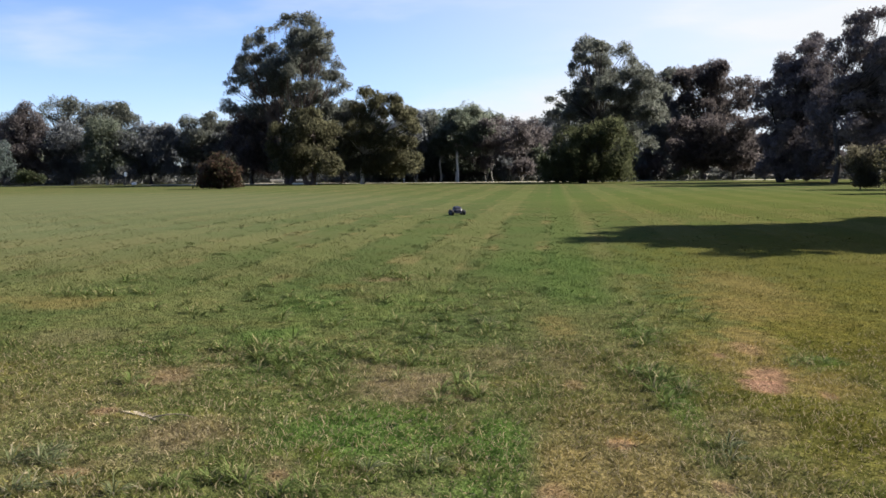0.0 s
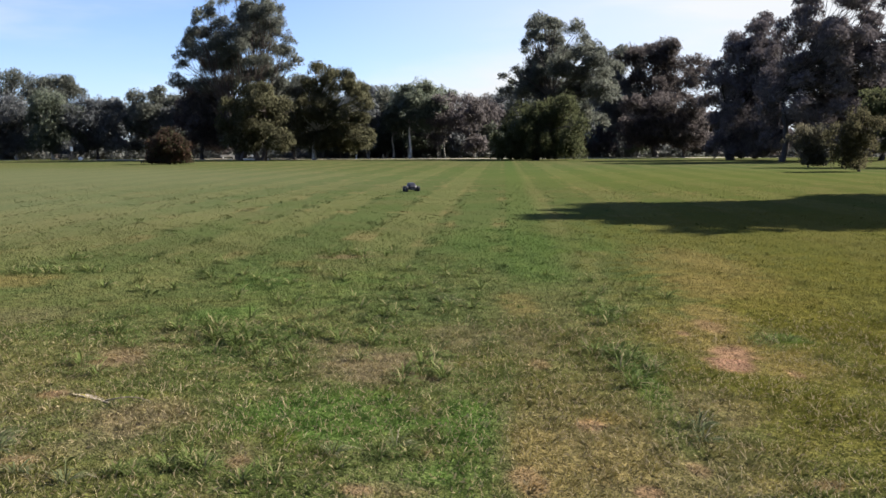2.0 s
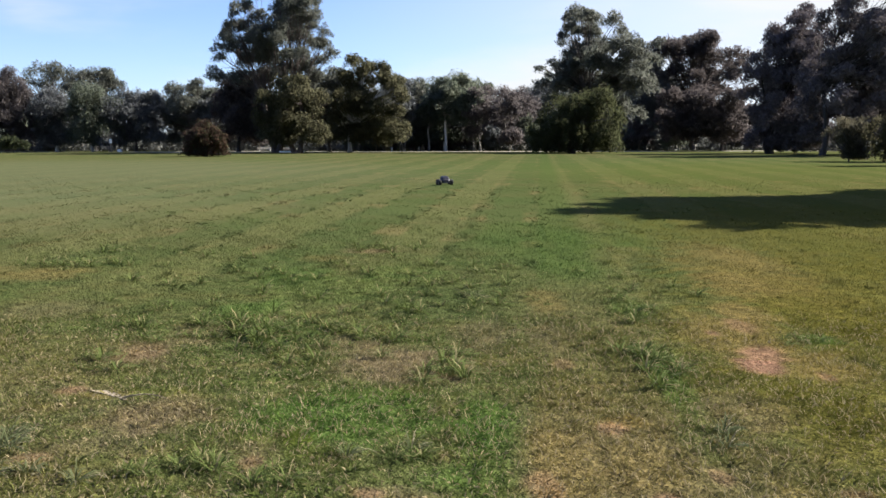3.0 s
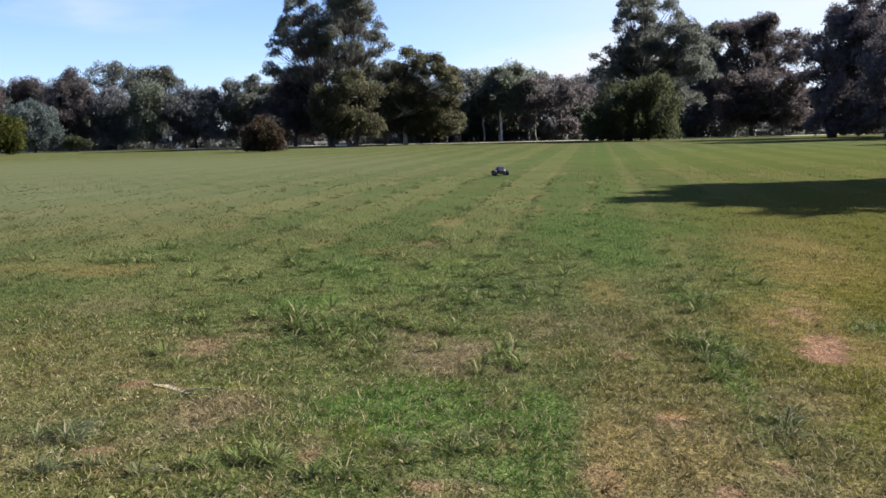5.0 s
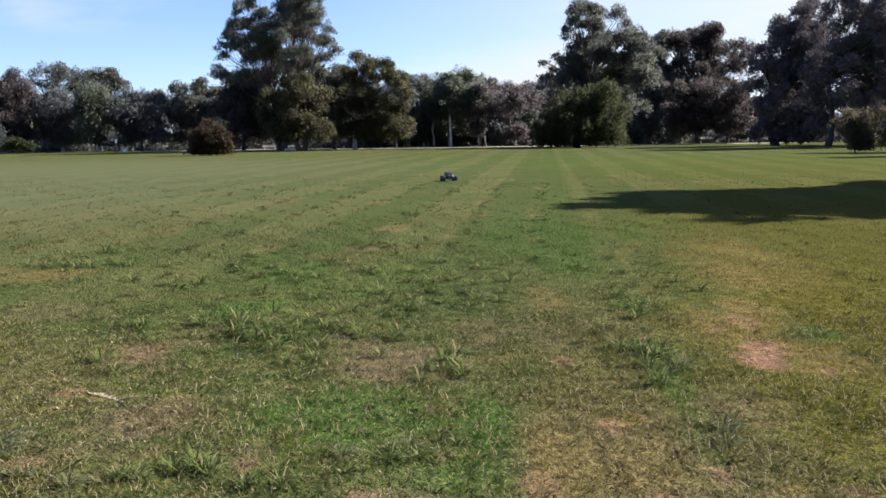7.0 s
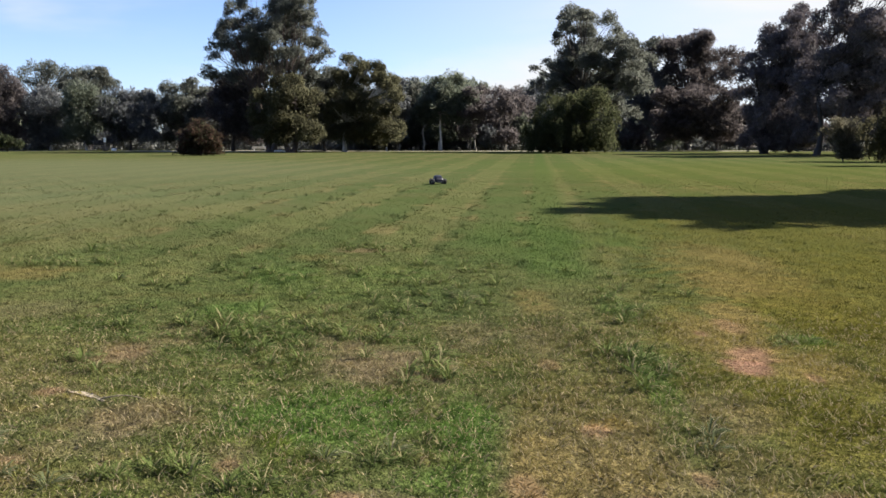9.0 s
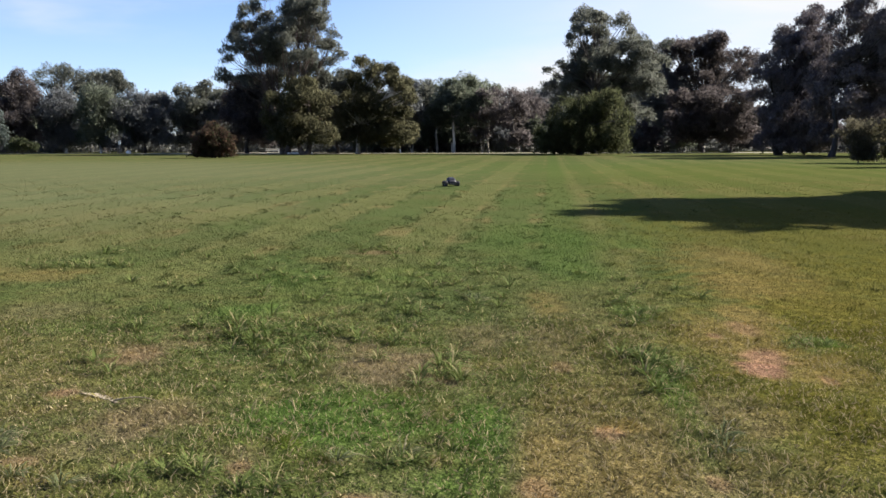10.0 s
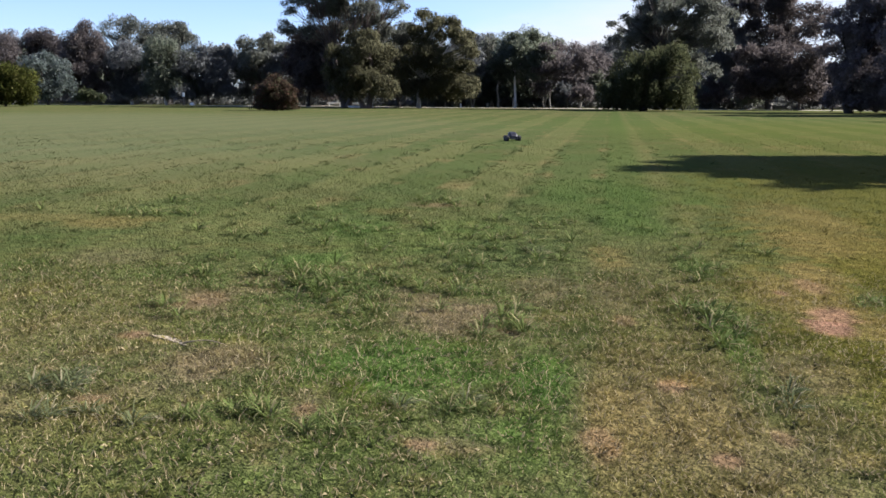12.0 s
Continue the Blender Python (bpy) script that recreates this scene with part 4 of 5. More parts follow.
tree("gum_tree", 33.9, 145, [(-1.2, 14.9, 1.2), (0.7, 15.3, 1.4), (2.3, 14.5, 1.3), (-3.9, 14.2, 1.4), (-5.3, 14.4, 1.0), (-2.3, 12.9, 1.4), (0.3, 12.7, 1.6), (2.8, 12.7, 1.5), (4.9, 13.1, 1.2), (6.3, 12.4, 1.2), (7.7, 11.8, 0.6),
     (5.6, 10.6, 1.4), (3.3, 10.3, 1.6), (0.9, 10.6, 1.4), (5.0, 8.4, 1.0), (-2.5, 11.1, 1.0), (-6.1, 11.3, 1.4), (1.2, 8.3, 1.7), (-1.4, 8.3, 1.5)], M_GUM_UMBER, M_BARK, "purplish-brown gum tree with a spreading crown", 121, swell=1.2, fill=1.8, open_part=0.2, fork=0.45)
tree("gum_tree", 35.3, 135, [(-1.8, 7.0, 1.7), (-4.2, 5.8, 1.8), (0.6, 6.2, 1.7), (-6.6, 6.6, 1.5), (2.2, 4.4, 1.4), (-2.6, 3.8, 1.9), (-0.2, 3.4, 1.8), (-5.4, 3.5, 1.7), (2.2, 2.2, 1.3), (-3.4, 2.0, 1.2), (-7.8, 3.9, 1.4),
     (-0.6, 1.8, 1.2)], M_GUM_UMBER, M_BARK,
     "low brownish tree on a short dark trunk", 122, swell=1.2, fill=1.8, skirt=4)
# the dark group and the shrubs before it
tree("gum_tree", 36.0, 112, [(2.1, 15.0, 1.0), (0.8, 14.0, 1.2), (-0.7, 13.0, 1.1), (-2.0, 11.7, 1.0), (-2.7, 10.1, 1.0), (-3.4, 8.3, 0.8), (-3.5, 6.3, 1.0), (-0.9, 10.4, 1.4), (0.8, 11.8, 1.4), (-1.3, 8.1, 1.4), (1.0, 9.2, 1.4),
     (-1.9, 5.4, 1.2), (0.5, 6.0, 1.4), (-3.0, 4.6, 0.9), (-0.8, 3.1, 1.3), (1.3, 3.7, 1.3), (-1.8, 1.6, 0.9), (0.3, 1.5, 0.9), (2.5, 7.0, 1.5), (2.8, 5.0, 1.5), (2.6, 9.5, 1.4), (2.8, 3.0, 1.4), (3.4, 11.5, 1.3), (-3.2, 1.0, 0.9), (-0.8, 0.7, 0.8), (1.6, 0.8, 0.9), (3.0, 0.9, 0.9), (4.2, 1.3, 1.0)], M_GUM_DARK, M_BARK_DARK, "dense dark gum tree reaching down to the grass", 123, leaf=0.32, swell=1.25, fill=4.0, skirt=5, foot_x=-1.4, strands=120)
tree("gum_tree", 35.2, 98, [(1.6, 15.1, 0.9), (2.8, 15.6, 0.8), (4.4, 15.7, 0.8), (6.0, 15.5, 0.9), (7.6, 15.4, 1.0), (8.8, 14.7, 0.8), (9.4, 13.8, 0.7), (8.2, 13.2, 0.8), (2.1, 13.8, 1.1), (0.3, 13.0, 0.9),
     (3.4, 12.5, 1.0), (5.6, 11.7, 1.0), (7.6, 11.6, 1.0), (9.3, 11.5, 0.8), (1.3, 11.3, 1.1), (3.0, 10.0, 1.2), (5.1, 9.8, 1.2), (7.2, 10.1, 1.2), (9.1, 9.7, 1.1), (0.3, 8.9, 1.2), (2.5, 7.7, 1.3),
     (4.9, 7.7, 1.2), (7.3, 7.9, 1.2), (9.4, 7.9, 1.0), (10.5, 10.2, 0.7), (11.2, 11.5, 0.6), (3.6, 5.5, 1.1), (5.7, 5.5, 1.0), (-0.1, 6.5, 1.2), (1.0, 4.2, 1.1), (-0.9, 4.8, 1.1), (2.3, 4.2, 1.2), (4.6, 3.6, 1.2)], M_GUM_DARK, M_BARK_DARK,
     "large dark gum tree with a heavy domed crown", 124, leaf=0.33, open_part=0.0, trunk_r=0.24, fork=0.4, limb=0.4, swell=1.25, fill=6.5, skirt=4)
tree("gum_tree", 48.6, 106, [(0.0, 9.6, 1.5), (1.8, 8.2, 1.5), (-1.6, 7.8, 1.6), (0.5, 6.2, 1.8), (2.3, 5.2, 1.4), (-1.7, 5.0, 1.6), (0.4, 3.8, 1.6), (2.0, 2.6, 1.3), (-1.4, 2.6, 1.4), (-3.4, 6.2, 1.5),
     (-3.6, 3.8, 1.5), (-3.2, 8.8, 1.4)], M_GUM_UMBER, M_BARK_DARK, "brownish gum tree standing behind the large dark one", 147, fill=1.5, skirt=3)
tree("gum_tree", 42.5, 104, [(0.1, 4.0, 1.7), (-2.3, 3.4, 1.6), (2.5, 4.1, 1.6), (5.2, 4.6, 1.6), (0.4, 2.4, 1.2)], M_GUM_UMBER, M_BARK,
     "small brownish tree under the dark ones", 125, skirt=4, leaf=0.36)
tree("shrub", 27.9, 72.4, [(-0.7, 2.4, 0.5), (0.0, 2.7, 0.45), (0.6, 2.5, 0.5), (-1.1, 1.9, 0.45), (-0.3, 1.9, 0.6), (0.6, 1.8, 0.6), (1.1, 2.1, 0.35), (0.2, 1.2, 0.7), (0.8, 1.1, 0.5), (-0.4, 1.3, 0.5), (0.4, 0.6, 0.6), (0.9, 0.5, 0.45),
     (-0.1, 0.6, 0.45), (0.5, 0.2, 0.55), (0.9, 0.2, 0.4), (0.0, 0.2, 0.4)], M_SPIKY, M_BARK, "ragged upright spiky shrub with pale tips", 126, leaf=0.2, slim=0.22, fill=2.2, droop=-1.6, hang=1.0,
     category="shrub", group="shrubs", trunk_r=0.06, fork=0.15, density=1.3, open_part=0.08)
tree("weeping_tree", 26.5, 60.8, [(-1.0, 2.7, 0.5), (-0.1, 3.1, 0.6), (0.8, 2.7, 0.5), (-1.5, 1.9, 0.4), (-0.4, 1.9, 0.6), (0.6, 1.8, 0.5), (-0.7, 1.0, 0.4), (0.3, 0.9, 0.4), (-1.5, 1.1, 0.3), (-0.1, 0.4, 0.3), (-0.6, 0.4, 0.2)], M_OLIVE, M_BARK_DARK,
     "small ragged tree with foliage hanging to the grass", 127, leaf=0.16, swell=1.4, fill=2.0, droop=2.4, hang=1.7, fork=0.35, trunk_r=0.09, stems=2, open_part=0.22, density=0.8, strands=50)
tree("pepper_tree", 33.7, 72, [(-1.1, 4.8, 0.7), (-0.1, 4.8, 0.7), (0.8, 4.5, 0.6), (-1.5, 4.0, 0.6), (-0.4, 3.8, 0.8), (0.9, 3.4, 0.7), (0.1, 2.6, 0.7), (1.2, 2.4, 0.5), (-0.8, 2.5, 0.6), (-0.4, 1.4, 0.4), (0.5, 1.2, 0.4)], M_WILLOW, M_BARK,
     "small olive-green tree with drooping foliage", 128, leaf=0.2, swell=1.5, fill=2.0, droop=1.9, hang=1.4, fork=0.3, trunk_r=0.12)
tree("shrub", 34.3, 68.6, [(0.1, 2.1, 1.3), (-0.8, 1.2, 0.9), (1.2, 1.8, 1.4), (2.2, 1.2, 1.1), (0.4, 0.8, 1.0), (-1.0, 0.4, 0.7), (0.5, 0.3, 0.8), (1.6, 0.4, 0.8), (2.6, 0.4, 0.7)], M_GUM_DARK, M_BARK, "dark dense rounded shrub on the grass", 129, leaf=0.28,
     category="shrub", group="shrubs", trunk_r=0.08, fork=0.2, density=1.2)
tree("gum_tree", 63.5, 125, [(-0.6, 12.1, 1.2), (1.3, 11.0, 1.8), (-1.2, 8.2, 1.0), (0.9, 6.8, 1.9), (-1.2, 4.7, 1.4), (2.9, 9.1, 2.4), (1.5, 3.5, 2.4)], M_GUM_GREY, M_BARK,
     "sparse gum tree seen against the bright sky", 130, open_part=0.2)
tree("round_bush", -23.8, 98, [(0.1, 2.3, 1.0), (-1.1, 1.7, 1.0), (1.1, 1.7, 1.0), (-0.3, 1.1, 1.2), (1.4, 0.8, 0.9), (-1.6, 0.7, 0.8), (0.4, 0.4, 0.9), (-0.6, 0.4, 0.8), (-1.8, 0.2, 0.6), (1.7, 0.2, 0.6), (0.0, 0.1, 0.7), (-0.9, 0.1, 0.7), (0.9, 0.1, 0.7)], M_RED, M_BARK,
     "rounded red-brown bush standing alone on the grass", 131, leaf=0.28, category="bush", group="shrubs", trunk_r=0.1, fork=0.2, density=1.25)
tree("willow_tree", 13.3, 115, [(3.1, 6.2, 1.1), (4.3, 5.5, 1.0), (1.9, 5.9, 1.0), (0.2, 5.5, 0.9), (-1.2, 5.3, 1.0), (-2.7, 4.6, 0.9), (4.9, 4.1, 0.9), (2.8, 4.3, 1.2), (0.7, 3.9, 1.1), (-1.6, 3.5, 1.1), (-3.6, 3.3, 0.9), (-4.6, 2.2, 0.7),
     (5.0, 2.5, 0.9), (3.1, 2.2, 1.1), (1.0, 2.1, 1.0), (-0.9, 1.9, 0.9), (-2.8, 1.7, 0.9), (-4.4, 1.0, 0.6), (4.4, 0.9, 0.7), (2.0, 0.7, 0.7), (-0.9, 0.6, 0.6), (-3.6, 0.8, 0.7), (-2.2, 0.7, 0.7), (0.4, 0.8, 0.8), (1.2, 1.3, 0.8), (3.2, 0.8, 0.8), (5.1, 1.3, 0.7)], M_WILLOW, M_BARK_DARK,
     "broad willow with foliage hanging to the grass", 132, leaf=0.24, droop=2.8, hang=1.8, swell=1.2, fill=1.6, fork=0.35, trunk_r=0.3, stems=2, skirt=3, open_part=0.12, strands=320)
# the tree beside the field whose long shade lies across the grass
tree("shade_tree", 28.5, 30.75, [(0, 16.2, 2.0), (-2.4, 14.4, 2.2), (2.5, 14.2, 2.2), (-4.6, 11.6, 2.3), (0, 12.4, 3.0), (4.6, 11.4, 2.4), (-3.0, 9.0, 2.4), (2.4, 8.8, 2.6), (0, 7.2, 2.2)],
     M_GUM_DARK, M_BARK, "broad gum tree standing beside the field", 133, deep=0.72, leaf=0.9, density=3.4, open_part=0.3)
# second tree, out of view: added to keep skylight off the shaded grass
tree("shade_tree", 43.0, 31.0, [(0, 14.6, 2.0), (-2.2, 12.4, 2.2), (2.4, 12.2, 2.2), (-4.0, 9.6, 2.3), (0, 10.4, 3.0), (4.0, 9.4, 2.4), (0, 6.2, 2.4)],
     M_GUM_DARK, M_BARK, "gum tree added out of view to deepen the shade", 134, deep=1.4, leaf=1.1, density=3.7)


# the belt behind: a few kinds, repeated
def random_lobes(rng, tall, wide, n):
    out = []
    for i in range(n):
        z = tall * (0.25 + 0.62 * (i + 0.5) / n)
        room = wide * math.sqrt(max(0.15, 1 - (2 * z / tall - 1.1) ** 2))
        out.append((float(rng.uniform(-0.8, 0.8) * room), float(z), float(rng.uniform(0.26, 0.4) * wide)))
    return out


belt_rng = np.random.default_rng(77)
BELT = [("gum_tree", M_GUM_GREEN, "olive gum tree in the dense belt beyond the field", 9.0, 4.6), ("gum_tree", M_GUM_BROWN, "brownish gum tree in the dense belt", 8.0, 4.4),
        ("gum_tree", M_GUM_GREY, "grey-green gum tree in the dense belt", 8.8, 4.2), ("gum_tree", M_GUM_GREEN, "green bushy gum tree in the dense belt", 7.0, 4.4),
        ("gum_tree", M_GUM_GREY, "greyish gum tree deep in the belt", 8.4, 4.6)]
kinds = []
for k, (nm, mt, lb, tall, wide) in enumerate(BELT):
    kinds.append(tree(nm, -95 + 9 * k, 166, random_lobes(belt_rng, tall, wide, 9), mt, M_BARK, lb, 300 + k, leaf=0.95, density=0.75, group="belt of trees", fork=0.28))
for k in range(46):
    x = -118 + 5.3 * k + belt_rng.uniform(-1.6, 1.6)
    y = 158 + (k % 3) * 6 + belt_rng.uniform(-2, 2) - (14 if x > 48 else 0)
    size = belt_rng.uniform(0.82, 1.05)
    made = copy_thing(kinds[int(belt_rng.integers(0, 5))], pose(x, y, 0, 0, 0, belt_rng.uniform(0, 360)))
    made.scale = (size, size, size)


def undergrowth(seed=55):
    rng = np.random.default_rng(seed)
    spots = []
    for k in range(900):
        x = rng.uniform(-115, 110)
        y = rng.uniform(146, 160) - (12 if x > 46 else 0)
        r = rng.uniform(0.8, 2.2)
        n = int(30 * r * r)
        q = unit(rng.normal(size=(n, 3))) * rng.uniform(0.4, 1, (n, 1)) * r * [1.3, 1.0, 1.0]
        q[:, 2] = np.abs(q[:, 2] + 0.5 * r) + 0.1
        spots.append(q + [x, y, 0])
    for k in range(900):
        x = rng.uniform(-130, 120)
        r = rng.uniform(1.2, 2.6)
        q = unit(rng.normal(size=(40, 3))) * rng.uniform(0.2, 1, (40, 1)) * r
        q[:, 2] = np.abs(q[:, 2] + 0.4 * r) + 0.1
        spots.append(q + [x, rng.uniform(164, 176) - (10 if x > 46 else 0), 0])
    v, f = leaf_arrays(np.concatenate(spots), 0.62, 0.36, 0.2, rng)
    return mesh_of("undergrowth", v, f, M_SCRUB)


thing("undergrowth", undergrowth(), "dark scrub growing between the trees", "scrub", kind="stuff")


# ---- weeds in the turf ----
def tuft_mesh(seed, reach, leaves, width):
    """A coarse tuft: arching strap leaves from one crown."""
    rng = np.random.default_rng(seed)
    pieces = []
    for _ in range(leaves):
        ang, ll = rng.uniform(0, 2 * math.pi), reach * rng.uniform(0.5, 1.2)
        rise, w = rng.uniform(0.2, 1.15), width * rng.uniform(0.6, 1.3)
        out, side = np.array([math.cos(ang), math.sin(ang), 0]), np.array([-math.sin(ang), math.cos(ang), 0])
        p, rows = out * rng.uniform(0, 0.03), []
        for k, wk in enumerate((0.55, 1.0, 0.85, 0.12)):
            rows += [p - side * w * wk / 2, p + side * w * wk / 2 + np.array([0, 0, 0.002])]
            tilt = rise - k * rng.uniform(0.25, 0.6)
            p = p + (out * math.cos(tilt) + np.array([0, 0, 1]) * math.sin(tilt)) * ll / 3
        v = np.array(rows)
        v[:, 2] = np.maximum(v[:, 2], 0.003)
        pieces.append((v, np.array([[0, 1, 3, 2], [2, 3, 5, 4], [4, 5, 7, 6]])))
    return gather(pieces)


weed_rng = np.random.default_rng(5)
BIG = [mesh_of("weed", *tuft_mesh(500 + k, 0.165, 30, 0.0095), M_WEED) for k in range(4)]
SMALL = [tuft_mesh(520 + k, 0.075, 20, 0.007) for k in range(4)]
# clusters: x, y, spread across, spread along, large ones, small ones
NEAR_CLUSTERS = [(-1.55, 4.61, 0.12, 0.08, 5, 5), (-1.3, 4.63, 0.14, 0.09, 6, 6), (-0.92, 4.4, 0.12, 0.11, 5, 6), (-0.31, 4.85, 0.1, 0.09, 4, 4), (-2.65, 6.89, 0.12, 0.18, 3, 6), (-1.42, 8.2, 0.38, 0.55, 46, 26), (-1.88, 8.68, 0.2, 0.34, 8, 10),
         (-0.36, 9.78, 0.39, 0.78, 12, 24), (-0.12, 6.72, 0.16, 0.24, 7, 8), (-2.12, 7.99, 0.23, 0.19, 4, 9), (1.43, 6.99, 0.15, 0.3, 7, 14), (1.57, 9.29, 0.19, 0.44, 9, 12), (0.36, 9.78, 0.34, 0.49, 5, 14), (-0.73, 8.04, 0.28, 0.34, 6, 14),
         (-2.3, 8.54, 0.2, 0.22, 2, 6), (-2.72, 8.23, 0.09, 0.15, 3, 3)]
FAR_CLUSTERS = [(-2.8, 9.27, 0.07, 0.19, 2, 3), (0.41, 12.44, 0.5, 1.01, 5, 16), (-1.64, 12.42, 0.57, 0.56, 6, 16), (2.87, 7.95, 0.18, 0.19, 0, 14), (-5.33, 12.63, 0.39, 0.29, 9, 10), (-1.28, 14.96, 0.34, 0.4, 6, 8), (-5.28, 14.32, 0.49, 0.44, 5, 10),
         (-1.3, 11.2, 0.9, 0.7, 6, 18), (0.6, 11.6, 0.9, 0.8, 5, 18), (2.3, 10.5, 0.5, 0.6, 3, 10), (-5.0, 12.9, 1.2, 0.25, 8, 12), (-3.6, 13.6, 1.2, 0.5, 6, 14), (-1.4, 14.6, 0.6, 0.5, 6, 10), (-0.7, 10.3, 1.0, 0.4, 8, 20),
         (-2.6, 11.6, 1.0, 0.4, 4, 14)]
low_weeds = []
for cx, cy, sx, sy, many, few in NEAR_CLUSTERS + FAR_CLUSTERS:
    for k in range(many + few):
        x, y = cx + weed_rng.normal() * sx * 0.8, cy + weed_rng.normal() * sy * 0.8
        z, turn, size = float(lie(np.array(x), np.array(y))), weed_rng.uniform(0, 2 * math.pi), weed_rng.uniform(0.75, 1.25) * (0.72 if cy < 5.2 else 1.0)
        if k < many:
            ob = thing("weed_tuft", BIG[int(weed_rng.integers(0, 4))], "coarse strap-leaved weed tuft standing in the turf", "weed", "weed tufts", at=(x, y, z), turn=math.degrees(turn))
            ob.scale = (size, size, size)
        else:
            v, f = SMALL[int(weed_rng.integers(0, 4))]
            c, sn = math.cos(turn) * size, math.sin(turn) * size
            low_weeds.append((np.stack([v[:, 0] * c - v[:, 1] * sn + x, v[:, 0] * sn + v[:, 1] * c + y, v[:, 2] * size + z], 1), f))
PALE = [mesh_of("pale_weed", *tuft_mesh(540 + k, 0.14, 34, 0.007), M_WEED_PALE) for k in range(2)]
for cx, cy, many in ((-2.33, 5.12, 6), (-2.14, 4.53, 4), (-0.31, 4.85, 2), (1.41, 5.18, 2), (1.47, 5.46, 1), (0.15, 10.15, 4)):
    for k in range(many):
        x, y = cx + weed_rng.normal() * 0.12, cy + weed_rng.normal() * 0.09
        thing("weed_tuft", PALE[k % 2], "pale greyish weed tuft with dry tips", "weed", "weed tufts", at=(x, y, float(lie(np.array(x), np.array(y)))), turn=weed_rng.uniform(0, 360))
thing("low_weeds", mesh_of("low_weeds", *gather(low_weeds), M_WEED), "small low weeds scattered in the mown turf", "weeds", kind="stuff")

# ---- fallen bark ----
M_DRY = bark("dry pale bark", (0.36, 0.29, 0.19), (0.25, 0.195, 0.125), 9.0)


def bark_strip(length, width, seed):
    """A curled, ragged strip of shed bark."""
    rng = np.random.default_rng(seed)
    bm = bmesh.new()
    rows = []
    for k in range(15):
        u = k / 14
        w = width * (0.35 + 0.65 * math.sin(math.pi * min(1, u * 1.15 + 0.06))) * rng.uniform(0.85, 1.1)
        y = 0.03 * math.sin(u * 3.4) + rng.normal() * 0.003
        lift = 0.004 + 0.006 * (1 - u) ** 3
        rows.append([bm.verts.new((u * length, y + w * s, lift + 0.003 * (s * 2) ** 2 + rng.normal() * 0.001)) for s in (-0.5, -0.25, 0, 0.25, 0.5)])
    for a, b in zip(rows, rows[1:]):
        for i in range(4):
            bm.faces.new((a[i], b[i], b[i + 1], a[i + 1]))
    bmesh.ops.recalc_face_normals(bm, faces=bm.faces)
    bmesh.ops.solidify(bm, geom=list(bm.faces), thickness=0.004)
    mesh = bpy.data.meshes.new("bark_strip")
    bm.to_mesh(mesh)
    bm.free()
    mesh.materials.append(M_DRY)
    return mesh


thing("bark_strip", bark_strip(0.36, 0.06, 3), "pale dry strip of shed bark lying on the turf", "bark", at=(-2.37, 6.19, 0.003), turn=-36)
thing("fallen_twig", mesh_of("fallen_twig", *tube(bent((0, 0, 0), (0.28, 0, 0.012), 9, np.random.default_rng(4), 0.012), np.linspace(0.006, 0.003, 9), 6), M_DRY, True),
      "thin dry twig lying in the turf", "twig", at=(-2.1, 5.99, 0.018), turn=-11)

# ---- the radio-controlled car ----
M_SHELL = plain("dark blue painted shell", (0.014, 0.012, 0.018), 0.5, 0.0, 0.3, 30)
M_SCREEN = plain("smoked windscreen", (0.03, 0.03, 0.04), 0.3, 0.0, 0.1)
M_RUBBER = plain("dusty tyre rubber", (0.03, 0.028, 0.026), 0.9, 0.0, 0.3, 60)
M_RIM = plain("pale wheel rim", (0.12, 0.12, 0.125), 0.5, 0.2)
M_BLACK = plain("black plastic", (0.02, 0.02, 0.022), 0.5)


def box_bm(sx, sy, sz, at=(0, 0, 0), bevel=0.01):
    bm = bmesh.new()
    bmesh.ops.create_cube(bm, size=1, matrix=Matrix.Translation(at) @ Matrix.Diagonal((sx, sy, sz, 1)))
    if bevel:
        bmesh.ops.bevel(bm, geom=list(bm.edges), offset=bevel, segments=2, affect="EDGES", profile=0.6)
    return bm


def lathe(profile, sides=20):
    """Turns (along, radius) pairs round the x axis."""
    bm = bmesh.new()
    rings = [[bm.verts.new((a, r * math.cos(2 * math.pi * k / sides), r * math.sin(2 * math.pi * k / sides))) for k in range(sides)] for a, r in profile]
    for p, q in zip(rings, rings[1:]):
        for k in range(sides):
            bm.faces.new((p[k], p[(k + 1) % sides], q[(k + 1) % sides], q[k]))
    bm.faces.new(rings[0][::-1])
    bm.faces.new(rings[-1])
    bmesh.ops.recalc_face_normals(bm, faces=bm.faces)
    return bm


def shell_bm(sections):
    """A car shell lofted from sections (y, half width, bottom, shoulder, roof, roof half width)."""
    bm = bmesh.new()
    rings = []
    for y, w, z0, zs, zr, wr in sections:
        pts = [(-w * 0.9, z0), (-w, (z0 + zs) / 2), (-w * 0.97, zs), (-wr, zr - 0.012), (-wr * 0.6, zr), (wr * 0.6, zr), (wr, zr - 0.012), (w * 0.97, zs), (w, (z0 + zs) / 2), (w * 0.9, z0)]
        rings.append([bm.verts.new((x, y, z)) for x, z in pts])
    for a, b in zip(rings, rings[1:]):
        for k in range(len(a)):
            bm.faces.new((a[k], a[(k + 1) % len(a)], b[(k + 1) % len(a)], b[k]))
    bm.faces.new(rings[0])
    bm.faces.new(rings[-1][::-1])
    bmesh.ops.recalc_face_normals(bm, faces=bm.faces)
    bmesh.ops.bevel(bm, geom=list(bm.edges), offset=0.006, segments=1, affect="EDGES")
    return bm


